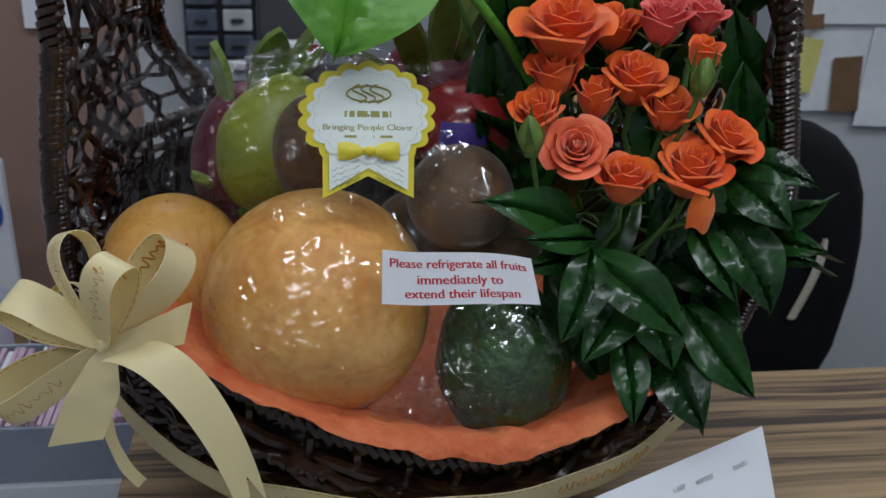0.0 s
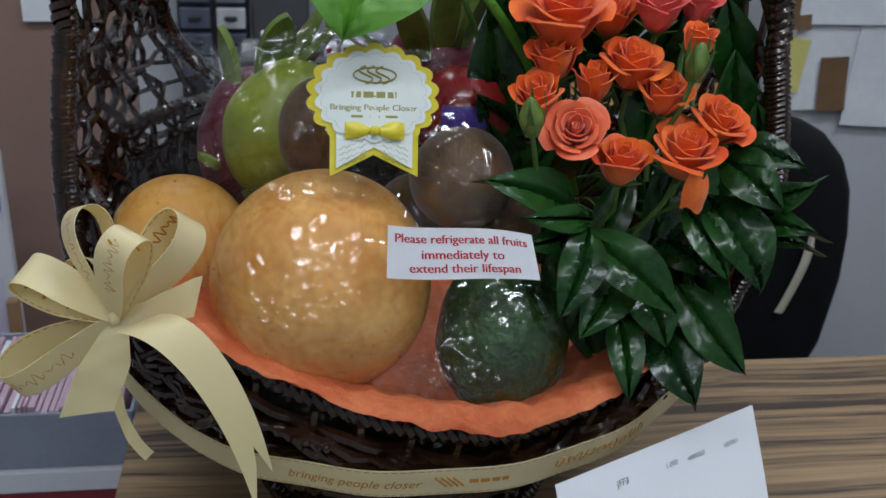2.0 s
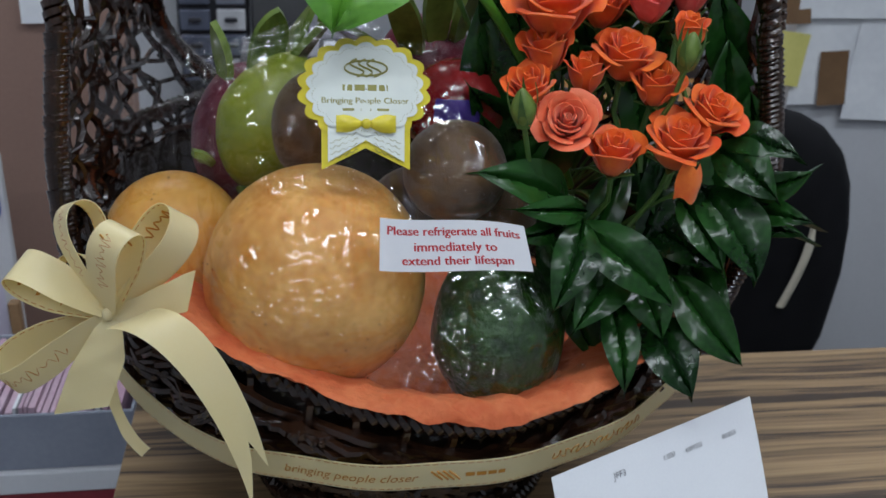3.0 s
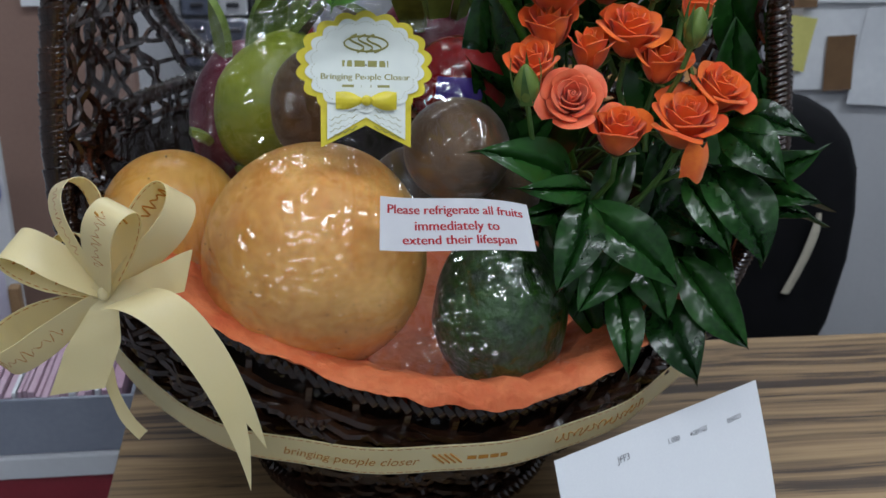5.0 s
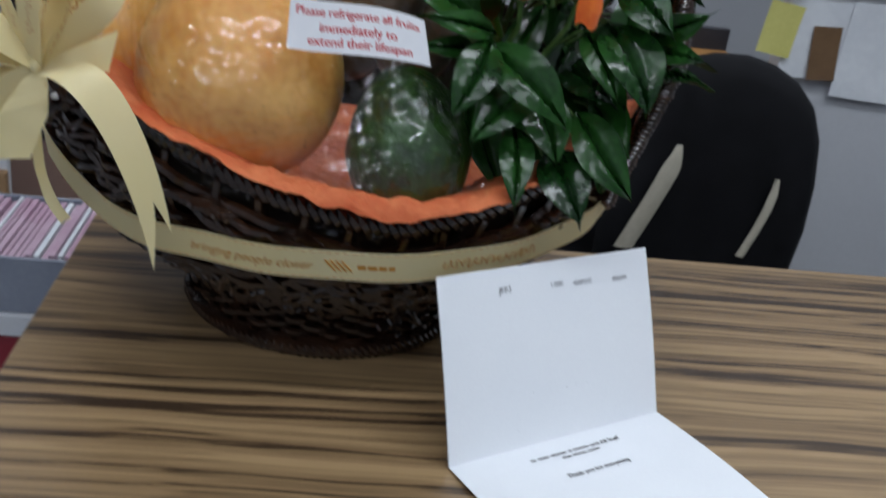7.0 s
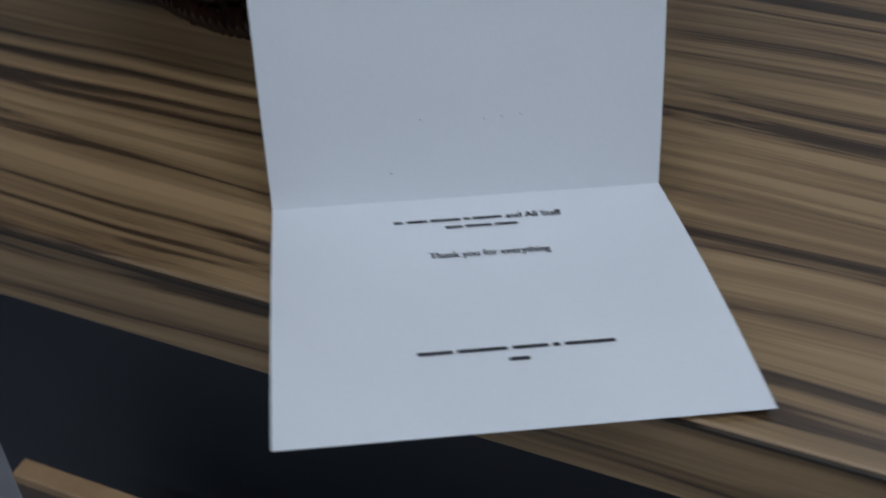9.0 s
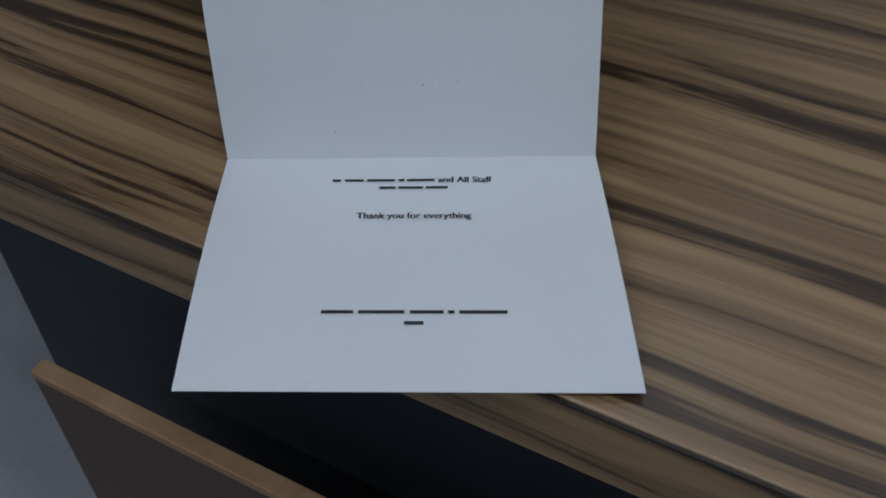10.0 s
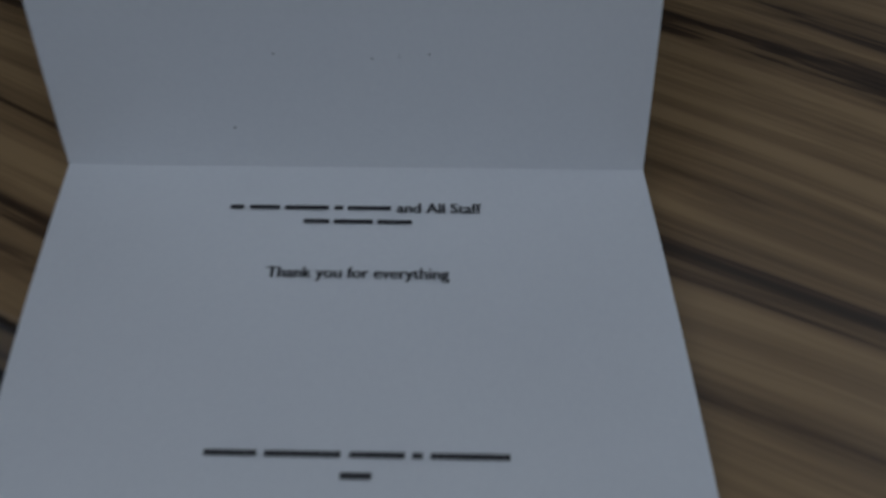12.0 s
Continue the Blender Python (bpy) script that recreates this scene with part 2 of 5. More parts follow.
def rope(bm, pts, radius, strand, turns, strands=3, closed=False):
    """Strands twisted round a line of points."""
    pts = [Vector(p) for p in pts]
    n = len(pts)
    for s in range(strands):
        line = []
        for i, p in enumerate(pts):
            a, b = (pts[i - 1], pts[(i + 1) % n]) if closed else (pts[max(0, i - 1)], pts[min(n - 1, i + 1)])
            d = (b - a).normalized()
            u = d.cross(Vector((0.2, 1, 0.3))).normalized()
            w = d.cross(u)
            ang = math.tau * (turns * i / n + s / strands)
            k = 1 + 0.25 * noise.noise(p * 70 + Vector((s * 7, 0, 0)))
            line.append(p + (u * math.cos(ang) + w * math.sin(ang)) * radius * k)
        tube(bm, line, strand, 5, closed)
    return bm


def sheet(bm, rows, thick=0.0):
    """A surface through rows of points; thick gives it a back."""
    grid = [[bm.verts.new(p) for p in row] for row in rows]
    faces = [bm.faces.new((grid[i][j], grid[i][j + 1], grid[i + 1][j + 1], grid[i + 1][j])) for i in range(len(grid) - 1) for j in range(len(grid[0]) - 1)]
    if thick:
        bm.normal_update()
        bmesh.ops.solidify(bm, geom=faces, thickness=thick)
    return bm


def ball(bm, at, radii, turn=None, bumps=0.0, freq=30.0, shape=None, u=40, v=26):
    """A fruit-like body: radii along its axes, an optional profile and uneven skin."""
    made = bmesh.ops.create_uvsphere(bm, u_segments=u, v_segments=v, radius=1)["verts"]
    turn = turn or Matrix.Identity(3)
    for p in made:
        c = p.co.copy()
        k = shape(c) if shape else 1.0
        c = Vector((c.x * radii[0] * k, c.y * radii[1] * k, c.z * radii[2]))
        c *= 1 + bumps * noise.noise(c * freq + Vector(at) * 3)
        p.co = Vector(at) + turn @ c
    return bm


def bezier(a, b, c, d, n):
    a, b, c, d = map(Vector, (a, b, c, d))
    return [a * (1 - t) ** 3 + b * 3 * t * (1 - t) ** 2 + c * 3 * t * t * (1 - t) + d * t ** 3 for t in [i / n for i in range(n + 1)]]


def letters(text, size):
    """A flat mesh of words in the built-in font, centred on the origin: its points and faces."""
    data = bpy.data.curves.new("words", "FONT")
    data.body, data.size, data.align_x, data.align_y, data.resolution_u = text, size, "CENTER", "CENTER", 3
    ob = new("words", data)
    me = bpy.data.meshes.new_from_object(ob.evaluated_get(bpy.context.evaluated_depsgraph_get()))
    bpy.data.objects.remove(ob)
    pts, faces = [v.co.copy() for v in me.vertices], [list(p.vertices) for p in me.polygons]
    bpy.data.meshes.remove(me)
    return pts, faces


def words(bm, text, width, place, bold=0.0):
    """Puts words of a given width on a surface; place maps flat (x, y) to the surface."""
    pts, faces = letters(text, 1.0)
    xs = [p.x for p in pts]
    k, mid = width / (max(xs) - min(xs)), (max(xs) + min(xs)) / 2
    for dx in ((-bold, bold) if bold else (0,)):
        vs = [bm.verts.new(place((p.x - mid) * k + dx, p.y * k)) for p in pts]
        for f in faces:
            if len(set(f)) > 2:
                bm.faces.new([vs[i] for i in f])
    return bm


def bars(bm, spans, height, y, place):
    """Plain bars in place of writing that is not spelled out: spans of x on a line."""
    for a, b in spans:
        n = max(1, int((b - a) / 0.004))
        rows = [[place(a + (b - a) * i / n, y + s * height / 2) for i in range(n + 1)] for s in (-1, 1)]
        sheet(bm, rows)
    return bm


# ---- the room ----
ROOM_WALL = surface("office_wall_paint", (0.42, 0.43, 0.46), (0.5, 0.51, 0.53), 0.7, coarse=3)
ROOM_FLOOR = surface("grey_floor_tile", (0.2, 0.21, 0.23), (0.3, 0.31, 0.33), 0.45, coarse=5)
CEILING = surface("ceiling_board", (0.6, 0.6, 0.6), (0.68, 0.68, 0.68), 0.8, coarse=3)
PANEL_GLOW = glowing("lit_diffuser", (0.95, 0.98, 1.0), 5.0)
X0, X1, Y0, Y1, TOP = -1.9, 2.4, -2.2, 2.1, 2.6
for nm, lo, hi, mt, lb, ct in (
    ("floor", (X0, Y0, -0.1), (X1, Y1, 0.0), ROOM_FLOOR, "grey tiled office floor", "floor"),
    ("ceiling", (X0, Y0, TOP), (X1, Y1, TOP + 0.1), CEILING, "plain white office ceiling", "ceiling"),
    ("wall_north", (X0 - 0.1, Y1, -0.1), (X1 + 0.1, Y1 + 0.1, TOP + 0.1), ROOM_WALL, "grey painted office wall behind the desk", "wall"),
    ("wall_south", (X0 - 0.1, Y0 - 0.1, -0.1), (X1 + 0.1, Y0, TOP + 0.1), ROOM_WALL, "plain grey office wall", "wall"),
    ("wall_west", (X0 - 0.1, Y0, -0.1), (X0, Y1, TOP + 0.1), ROOM_WALL, "plain grey office side wall", "wall"),
    ("wall_east", (X1, Y0, -0.1), (X1 + 0.1, Y1, TOP + 0.1), ROOM_WALL, "plain grey office side wall", "wall"),
):
    tagged(block(nm, lo, hi, mt, bevel=0), lb, ct, kind="structure")

# fixtures for every panel, the made-up pair at y=-1.5 included
for lx, ly, lw in LAMPS:
    fixture = thing("ceiling_light", "lit rectangular fluorescent ceiling panel, out of view, placed to light the scene", "ceiling light", "ceiling lights", at=(lx, ly, TOP))
    bm = bmesh.new()
    for a, b in (((-0.62, -0.11, -0.05), (0.62, -0.08, 0)), ((-0.62, 0.08, -0.05), (0.62, 0.11, 0)), ((-0.62, -0.08, -0.05), (-0.59, 0.08, 0)), ((0.59, -0.08, -0.05), (0.62, 0.08, 0))):
        box_bm(bm, a, b)
    part("frame", bm, CEILING, fixture, smooth=False)
    block("diffuser", (-0.59, -0.08, -0.03), (0.59, 0.08, -0.02), PANEL_GLOW, fixture, bevel=0, label="glowing white diffuser")

# ---- the counter ----
counter = thing("counter", "narrow wooden counter with streaked zebra laminate top", "counter", at=(0, 0, 0))
top = part("tabletop", box_bm(bmesh.new(), (-0.172, 0.0, 0.710), (1.5, 0.374, 0.75), 0.0015), WOOD, counter, smooth=False)
block("edge_strip", (-0.170, -0.0012, 0.7475), (1.5, 0.0005, 0.7492), WOOD_EDGE, counter, 0, "thin dark joint along the front edge")
block("back_panel", (-0.107, 0.05, 0.0), (1.48, 0.07, 0.710), NAVY, counter, 0.001, "dark navy panel under the top")
front = block("front_panel", (-0.034, -0.004, 0.0), (1.48, 0.006, 0.575), BROWN_BOARD, counter, 0.001, "brown panel")
block("edging", (-0.034, -0.0045, 0.575), (1.48, 0.0065, 0.582), TAN_EDGE, front, 0.001, "tan edging along the top")
block("side_panel", (1.46, 0.07, 0.0), (1.48, 0.36, 0.710), NAVY, counter, 0.001)
block("side_panel", (-0.160, 0.13, 0.0), (-0.144, 0.36, 0.710), NAVY, counter, 0.001)

# ---- the gift basket ----
CX, CY = 0.025, 0.285


def bowl_r(z):
    """The bowl's radius at a height over the counter."""
    stops = ((0.0, 0.098), (0.012, 0.097), (0.03, 0.098), (0.05, 0.128), (0.075, 0.163), (0.105, 0.187), (0.14, 0.199), (0.18, 0.203), (0.25, 0.205))
    for (a, ra), (b, rb) in zip(stops, stops[1:]):
        if z <= b:
            t = (z - a) / (b - a)
            return ra + (rb - ra) * t
    return 0.205


def rim_h(az):
    """The rim's height over the counter: low in front, high at the sides and back."""
    d = abs((math.degrees(az) - 282 + 180) % 360 - 180)
    return min(0.225, 0.136 + 0.038 * (d / 41) ** 1.3)


def on_bowl(az, h, out=0.0):
    r = bowl_r(h) + out
    return Vector((CX + r * math.cos(az), CY - 0.022 * max(0.0, 1 - h / 0.08) + r * math.sin(az), 0.75 + h))


basket = thing("gift_basket", "dark brown woven vine basket with tall arched handle on the counter", "basket", at=(0, 0, 0))
STAKES = 46
rng = random.Random(4)
for row in range(22):
    ph = row % 2 * math.pi
    tilt, wob = rng.uniform(-1, 1), rng.uniform(0, 9)
    line = []
    for i in range(STAKES * 4):
        az = i * math.tau / (STAKES * 4)
        top_h = rim_h(az) - 0.026
        h = 0.026 + (top_h - 0.026) * (row + 0.5) / 22 + 0.0022 * math.sin(az * 3 + wob) + 0.0050 * noise.noise(Vector((az * 7, row * 3.1, 0)))
        line.append(on_bowl(az, h, 0.0042 * math.cos(i * math.pi / 4 + ph) + 0.0040 * noise.noise(Vector((az * 11, row * 1.7, 5)))))
    part("weave_strand", tube(bmesh.new(), line, 0.0030 + 0.0007 * rng.random(), 5, True), VINE, basket)
for k in range(STAKES):
    az = k * math.tau / STAKES + rng.uniform(-0.02, 0.02)
    part("stake", tube(bmesh.new(), [on_bowl(az + 0.03 * noise.noise(Vector((k, j * 0.5, 0))), 0.02 + (rim_h(az) - 0.034) * j / 8) for j in range(9)], 0.0027, 5), VINE, basket)
for k in range(300):
    az, h = rng.uniform(math.pi * 0.9, math.tau), rng.uniform(0.03, 0.16)
    da, dh = rng.uniform(0.1, 0.3), rng.uniform(-0.03, 0.03)
    if h > rim_h(az) - 0.02:
        continue
    part("loose_vine", tube(bmesh.new(), [on_bowl(az + da * t / 5, min(max(0.02, h + dh * t / 5), rim_h(az + da * t / 5) - 0.034), 0.006 + 0.0035 * math.sin(t * 2.0 + k)) for t in range(6)], 0.0019 + 0.0008 * (k % 3 == 0), 5), VINE, basket)
part("foot_rope", rope(bmesh.new(), [(CX + 0.1 * math.cos(a * math.tau / 260), CY - 0.022 + 0.1 * math.sin(a * math.tau / 260), 0.7558) for a in range(260)], 0.0034, 0.0028, 40, 3, True), VINE, basket, "braided foot ring")
bm = bmesh.new()
for row in range(5):
    tube(bm, [(CX + (0.0965 + 0.003 * math.cos(i * math.pi / 4 + row * math.pi)) * math.cos(i * math.tau / 184), CY - 0.020 + (0.0965 + 0.003 * math.cos(i * math.pi / 4 + row * math.pi)) * math.sin(i * math.tau / 184), 0.761 + row * 0.0045) for i in range(184)], 0.0026, 5, True)
part("foot_weave", bm, VINE, basket)
part("rim_rope", rope(bmesh.new(), [on_bowl(a * math.tau / 420, rim_h(a * math.tau / 420) - 0.010, -0.005) for a in range(420)], 0.0038, 0.0030, 70, 3, True), VINE, basket, "braided rim")
# added sheet behind the strands: its near-black colour gives the gaps their shade
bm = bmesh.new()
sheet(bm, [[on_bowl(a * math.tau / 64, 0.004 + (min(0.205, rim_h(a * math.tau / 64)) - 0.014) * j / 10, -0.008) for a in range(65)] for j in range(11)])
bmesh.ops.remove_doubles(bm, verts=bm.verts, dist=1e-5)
part("liner", bm, INNER_SHADE, basket, "near-black sheet standing for the shade inside the basket")


def handle_at(s, depth):
    """The handle's sheet: s runs from the left rim over the top to the right rim, depth from its front to its back edge."""
    flat = 0.30
    a = s * 2 - 1
    side = -1 if a < 0 else 1
    k = abs(a)
    half = 0.2015 - 0.012 * depth
    if k > 0.42:
        t = (1 - k) / 0.58
        x, z = half - 0.004 * t + 0.010 * math.sin(t * 3), 0.12 + (flat - 0.10) * t
    else:
        ang = k / 0.42 * math.pi / 2
        x, z = (half - 0.002) * math.sin(ang), 0.12 + flat - 0.10 + 0.17 * math.cos(ang)
    if side < 0:
        x -= 0.017 * min(1.0, (z - 0.12) / 0.1)
    low = max(0.0, min(1.0, (0.30 - z) / 0.12))
    y = -0.095 + 0.185 * depth + 0.03 * low * (depth - 0.25) + 0.15 * low ** 1.4 * depth ** 1.5
    r = math.radians(-5.0)
    px, py = side * x, y
    rim_pull = max((0.22 - z) / 0.10, depth * (0.31 - z) / 0.10)
    if rim_pull > 0:
        length = math.hypot(px, py)
        want = 0.203
        f = 1 + (want / max(0.05, length) - 1) * min(1, rim_pull)
        px, py = px * f, py * f
    return Vector((CX + 0.003 - 0.02 * max(0.0, z - 0.12) + px * math.cos(r) - py * math.sin(r), CY + px * math.sin(r) + py * math.cos(r), 0.75 + z))


for k in range(6):
    d = (k + 0.7) / 6.4
    for m in range(2):
        line = []
        for i in range(141):
            q = 0.01 + 0.98 * i / 140
            sway = 0.022 * math.sin(i * 0.62 + m * math.pi + k * 1.9) + 0.06 * noise.noise(Vector((q * 26, k * 5.3, 0)))
            line.append(handle_at(q, min(1, max(0, d + sway))) + Vector((0.004 * math.cos(i * 0.62 + m * math.pi + k) + 0.004 * noise.noise(Vector((q * 30, k * 3.7, 2))), 0, 0)))
        part("handle_vine", tube(bmesh.new(), line, 0.0021 + 0.0009 * rng.random(), 5), VINE, basket)
for i in range(52):
    q = 0.02 + 0.96 * i / 51 + rng.uniform(-0.007, 0.007)
    a, b = (0.0, 1.0) if rng.random() < 0.4 else sorted((rng.random(), rng.random()))
    part("rung", tube(bmesh.new(), [handle_at(min(0.99, max(0.01, q + 0.006 * math.sin(j * 1.2 + i))), a + (b - a) * j / 8) + Vector((0.003 * math.cos(j * math.pi + i * math.pi), 0, 0)) for j in range(9)], 0.0018, 5), VINE, basket)
for d in (0.0, 1.0):
    part("handle_rope", rope(bmesh.new(), [handle_at(0.005 + 0.99 * i / 900, d) for i in range(901)], 0.0046, 0.0030, 76, 3), VINE, basket, "braided edge of the handle")

# ---- orange tissue round the fruit ----
bm = bmesh.new()
rows = []
for j in range(13):
    row = []
    for i in range(141):
        az = math.radians(222 + 112 * i / 140)
        d = math.degrees(az)
        fold = noise.noise(Vector((d * 0.09, 1.5, 0))) * 0.5 + noise.noise(Vector((d * 0.3, j * 0.2, 3))) * 0.25
        t = j / 12
        rim = rim_h(az)
        crest = 0.001 + 0.009 * math.exp(-((d - 278) / 17) ** 2) + 0.0015 * fold
        lap = -0.001 + 0.004 * noise.noise(Vector((d * 0.11, 7, 0)))
        if t < 0.5:
            k = t / 0.5
            p = on_bowl(az, rim, -0.06 + 0.058 * k)
            p.z += -0.028 * (1 - k) ** 1.3 + crest * k
        else:
            k = (t - 0.5) / 0.5
            p = on_bowl(az, rim, -0.002 + 0.0105 * math.sin(k * 1.57) + 0.002 * fold * k)
            p.z += crest + (-lap - crest) * k ** 1.2
        p.z += 0.0030 * noise.noise(Vector((d * 0.3, t * 4, 9))) + 0.0016 * abs(noise.noise(Vector((d * 0.7, t * 6, 2))))
        row.append(p)
    rows.append(row)
tagged(part("tissue_paper", sheet(bm, rows, 0.0004), TISSUE), "crumpled orange tissue paper folded along the basket's front rim", "tissue paper")
bm = bmesh.new()
ball(bm, (CX, CY, 0.834), (0.16, 0.16, 0.03), None, 0.12, 25, None, 40, 16)
tagged(part("packing_paper", bm, TISSUE), "crumpled orange tissue paper filling under the fruit", "packing paper")

# ---- fruit ----
FRUIT = []


def fruit(name, label, category, at, radii, material, tilt=(0, 0, 0), bumps=0.02, freq=25, shape=None):
    ob = thing(name, label, category, "fruit in the basket", at=(0, 0, 0))
    turn = Euler([math.radians(a) for a in tilt]).to_matrix()
    part("skin", ball(bmesh.new(), at, radii, turn, bumps, freq, shape), material, ob)
    FRUIT.append((Vector(at), Vector(radii), turn))
    return ob


def specks(ob, at, radii, count, size, seed, turn=None):
    r2, bm = random.Random(seed), bmesh.new()
    turn = turn or Matrix.Identity(3)
    for _ in range(count):
        d = Vector((r2.gauss(0, 1), r2.gauss(-0.8, 0.7), r2.gauss(0, 1))).normalized()
        p = Vector(at) + turn @ Vector((d.x * radii[0], d.y * radii[1], d.z * radii[2])) * 1.001
        made = bmesh.ops.create_icosphere(bm, subdivisions=1, radius=size * r2.uniform(0.5, 1.4))["verts"]
        for v in made:
            v.co += p
    part("specks", bm, SPECK, ob, "small dark specks")


m_at, m_r = (-0.0349, 0.1550, 0.9415), (0.0605, 0.058, 0.064)
melon = fruit("melon", "large ripe yellow-orange melon wrapped in clear film", "melon", m_at, m_r, MELON, (10, 6, 0), 0.012, 18)
specks(melon, m_at, m_r, 110, 0.00038, 3)
p_at, p_r = (-0.1146, 0.2000, 0.9448), (0.040, 0.040, 0.042)
persimmon = fruit("melon", "smaller orange-yellow melon behind the large one", "melon", p_at, p_r, PERSIMMON, (0, 10, 0), 0.02, 22)
specks(persimmon, p_at, p_r, 25, 0.0005, 5)


def pear_shape(c):
    return 1.0 - 0.16 * max(0.0, c.z) - 0.06 * max(0.0, -c.z)


fruit("avocado", "dark green pebbly avocado resting on orange tissue", "avocado", (0.0671, 0.1500, 0.9066), (0.0385, 0.038, 0.052), AVOCADO, (-8, -7, 0), 0.02, 60, pear_shape)
fruit("kiwi", "brown fuzzy kiwi under shiny wrinkled film", "kiwi", (0.0411, 0.1600, 0.9998), (0.0285, 0.027, 0.028), KIWI, (0, 15, 0), 0.02, 40)
fruit("kiwi", "brown kiwi half hidden behind the tag", "kiwi", (-0.0359, 0.2000, 1.0147), (0.022, 0.022, 0.031), KIWI, (10, 10, 0), 0.02, 40)
fruit("kiwi", "brown kiwi tucked under the leaves", "kiwi", (0.0658, 0.1750, 0.9664), (0.024, 0.024, 0.027), KIWI, (0, 40, 0), 0.02, 40)
fruit("kiwi", "brown kiwi in shade between the fruits", "kiwi", (0.0225, 0.1900, 0.9632), (0.028, 0.026, 0.028), KIWI, (0, 0, 0), 0.02, 40)
fruit("mango", "yellow-green mango in clear film", "mango", (-0.0563, 0.2250, 1.0082), (0.033, 0.033, 0.043), MANGO, (0, 24, 0), 0.02, 20, pear_shape)
apple = fruit("apple", "glossy dark red apple with a purple sticker", "apple", (0.0486, 0.2150, 1.0183), (0.030, 0.030, 0.029), APPLE, (12, 0, 0), 0.012, 20, lambda c: 1 - 0.10 * max(0.0, -c.z))
a_at = Vector((0.0486, 0.2150, 1.0183))
bm = bmesh.new()
rows = []
for j in range(7):
    row = []
    for i in range(13):
        az, el = math.radians(-122 + 50 * i / 12), math.radians(2 + 24 * j / 6)
        row.append(a_at + Vector((0.0306 * math.cos(el) * math.cos(az), 0.0306 * math.cos(el) * math.sin(az), 0.0297 * math.sin(el))))
    rows.append(row)
part("sticker", sheet(bm, rows), PURPLE, apple, "purple fruit sticker with a pale print")


def dragon_fruit(at, radii, tilt, leaves, label):
    ob = fruit("dragon_fruit", label, "dragon fruit", at, radii, DRAGON, tilt, 0.05, 30)
    turn = Euler([math.radians(a) for a in tilt]).to_matrix()
    for az, el, length, width, curl in leaves:
        d = Vector((math.cos(az) * math.cos(el), math.sin(az) * math.cos(el), math.sin(el)))
        base = Vector((d.x * radii[0], d.y * radii[1], d.z * radii[2])) * 0.96
        side = d.cross(Vector((0, 0, 1)))
        side = side.normalized() if side.length > 0.01 else Vector((1, 0, 0))
        up = (Vector((0, 0, 1)) * 0.8 + d * 0.6).normalized()
        rows = []
        for i in range(9):
            t = i / 8
            mid = base + up * length * 0.75 * math.sin(t * 1.5) + d * curl * length * t * t * 1.1
            w = width * 0.85 * (1 - t ** 3.5) * (0.8 + 0.35 * math.sin(t * 3))
            rows.append([Vector(at) + turn @ (mid + side * w * s + d * (-0.3 * w * (1 - s * s))) for s in (-1, -0.5, 0, 0.5, 1)])
        part("scale", sheet(bmesh.new(), rows, 0.0042), SCALE, ob, "fleshy green scale")
    return ob


dragon_fruit((-0.0760, 0.2420, 0.9960), (0.029, 0.030, 0.044), (0, 12, 0), ((-1.2, 1.15, 0.050, 0.0115, 0.15), (-2.6, 1.0, 0.026, 0.0095, 0.55), (0.2, 1.1, 0.040, 0.0105, 0.5), (-0.5, 0.95, 0.034, 0.009, 0.9), (-1.2, -0.7, 0.018, 0.009, 0.2), (-2.2, -0.3, 0.018, 0.008, 0.3)), "magenta dragon fruit with green scales in clear film")
dragon_fruit((0.0378, 0.2700, 1.0211), (0.034, 0.034, 0.04), (0, -6, 0), ((-1.9, 0.7, 0.042, 0.010, 1.0), (-2.4, 0.4, 0.042, 0.009, 0.9), (-1.3, 0.9, 0.046, 0.010, 0.5), (-0.7, 0.8, 0.04, 0.010, 0.8), (0.6, 0.9, 0.034, 0.01, 0.4)), "magenta dragon fruit with curling green scales at the back")

# ---- clear film over the fruit ----
NX, NZ = 250, 190
fx = [-0.175 + 0.325 * i / (NX - 1) for i in range(NX)]
fz = [0.855 + 0.235 * j / (NZ - 1) for j in range(NZ)]


def fruit_front(x, z):
    """How far forward the fruit reach at (x, z); the film lies over them."""
    best = 9.0
    for c, r, turn in FRUIT:
        k = 1 - ((x - c.x) / r.x) ** 2 - ((z - c.z) / r.z) ** 2
        if k > 0:
            best = min(best, c.y - r.y * math.sqrt(k))
    return best


solid = np.array([[fruit_front(x, z) for x in fx] for z in fz]) - 0.004
slope = np.array([[0.115 + 0.55 * max(0.0, z - 0.93) + 0.9 * max(0.0, abs(x + 0.02) - 0.07) for x in fx] for z in fz])
for j, z in enumerate(fz):
    for i, x in enumerate(fx):
        if z < 0.915:
            r = bowl_r(z - 0.75) + 0.018
            slope[j, i] = CY - math.sqrt(max(0.001, r * r - (x - CX) ** 2))
wrap = np.minimum(solid, slope + 0.03)
for _ in range(420):
    pad = np.pad(wrap, 1, mode="edge")
    wrap = np.minimum((pad[:-2, 1:-1] + pad[2:, 1:-1] + pad[1:-1, :-2] + pad[1:-1, 2:] + 2 * wrap) / 6, solid)
rows = []
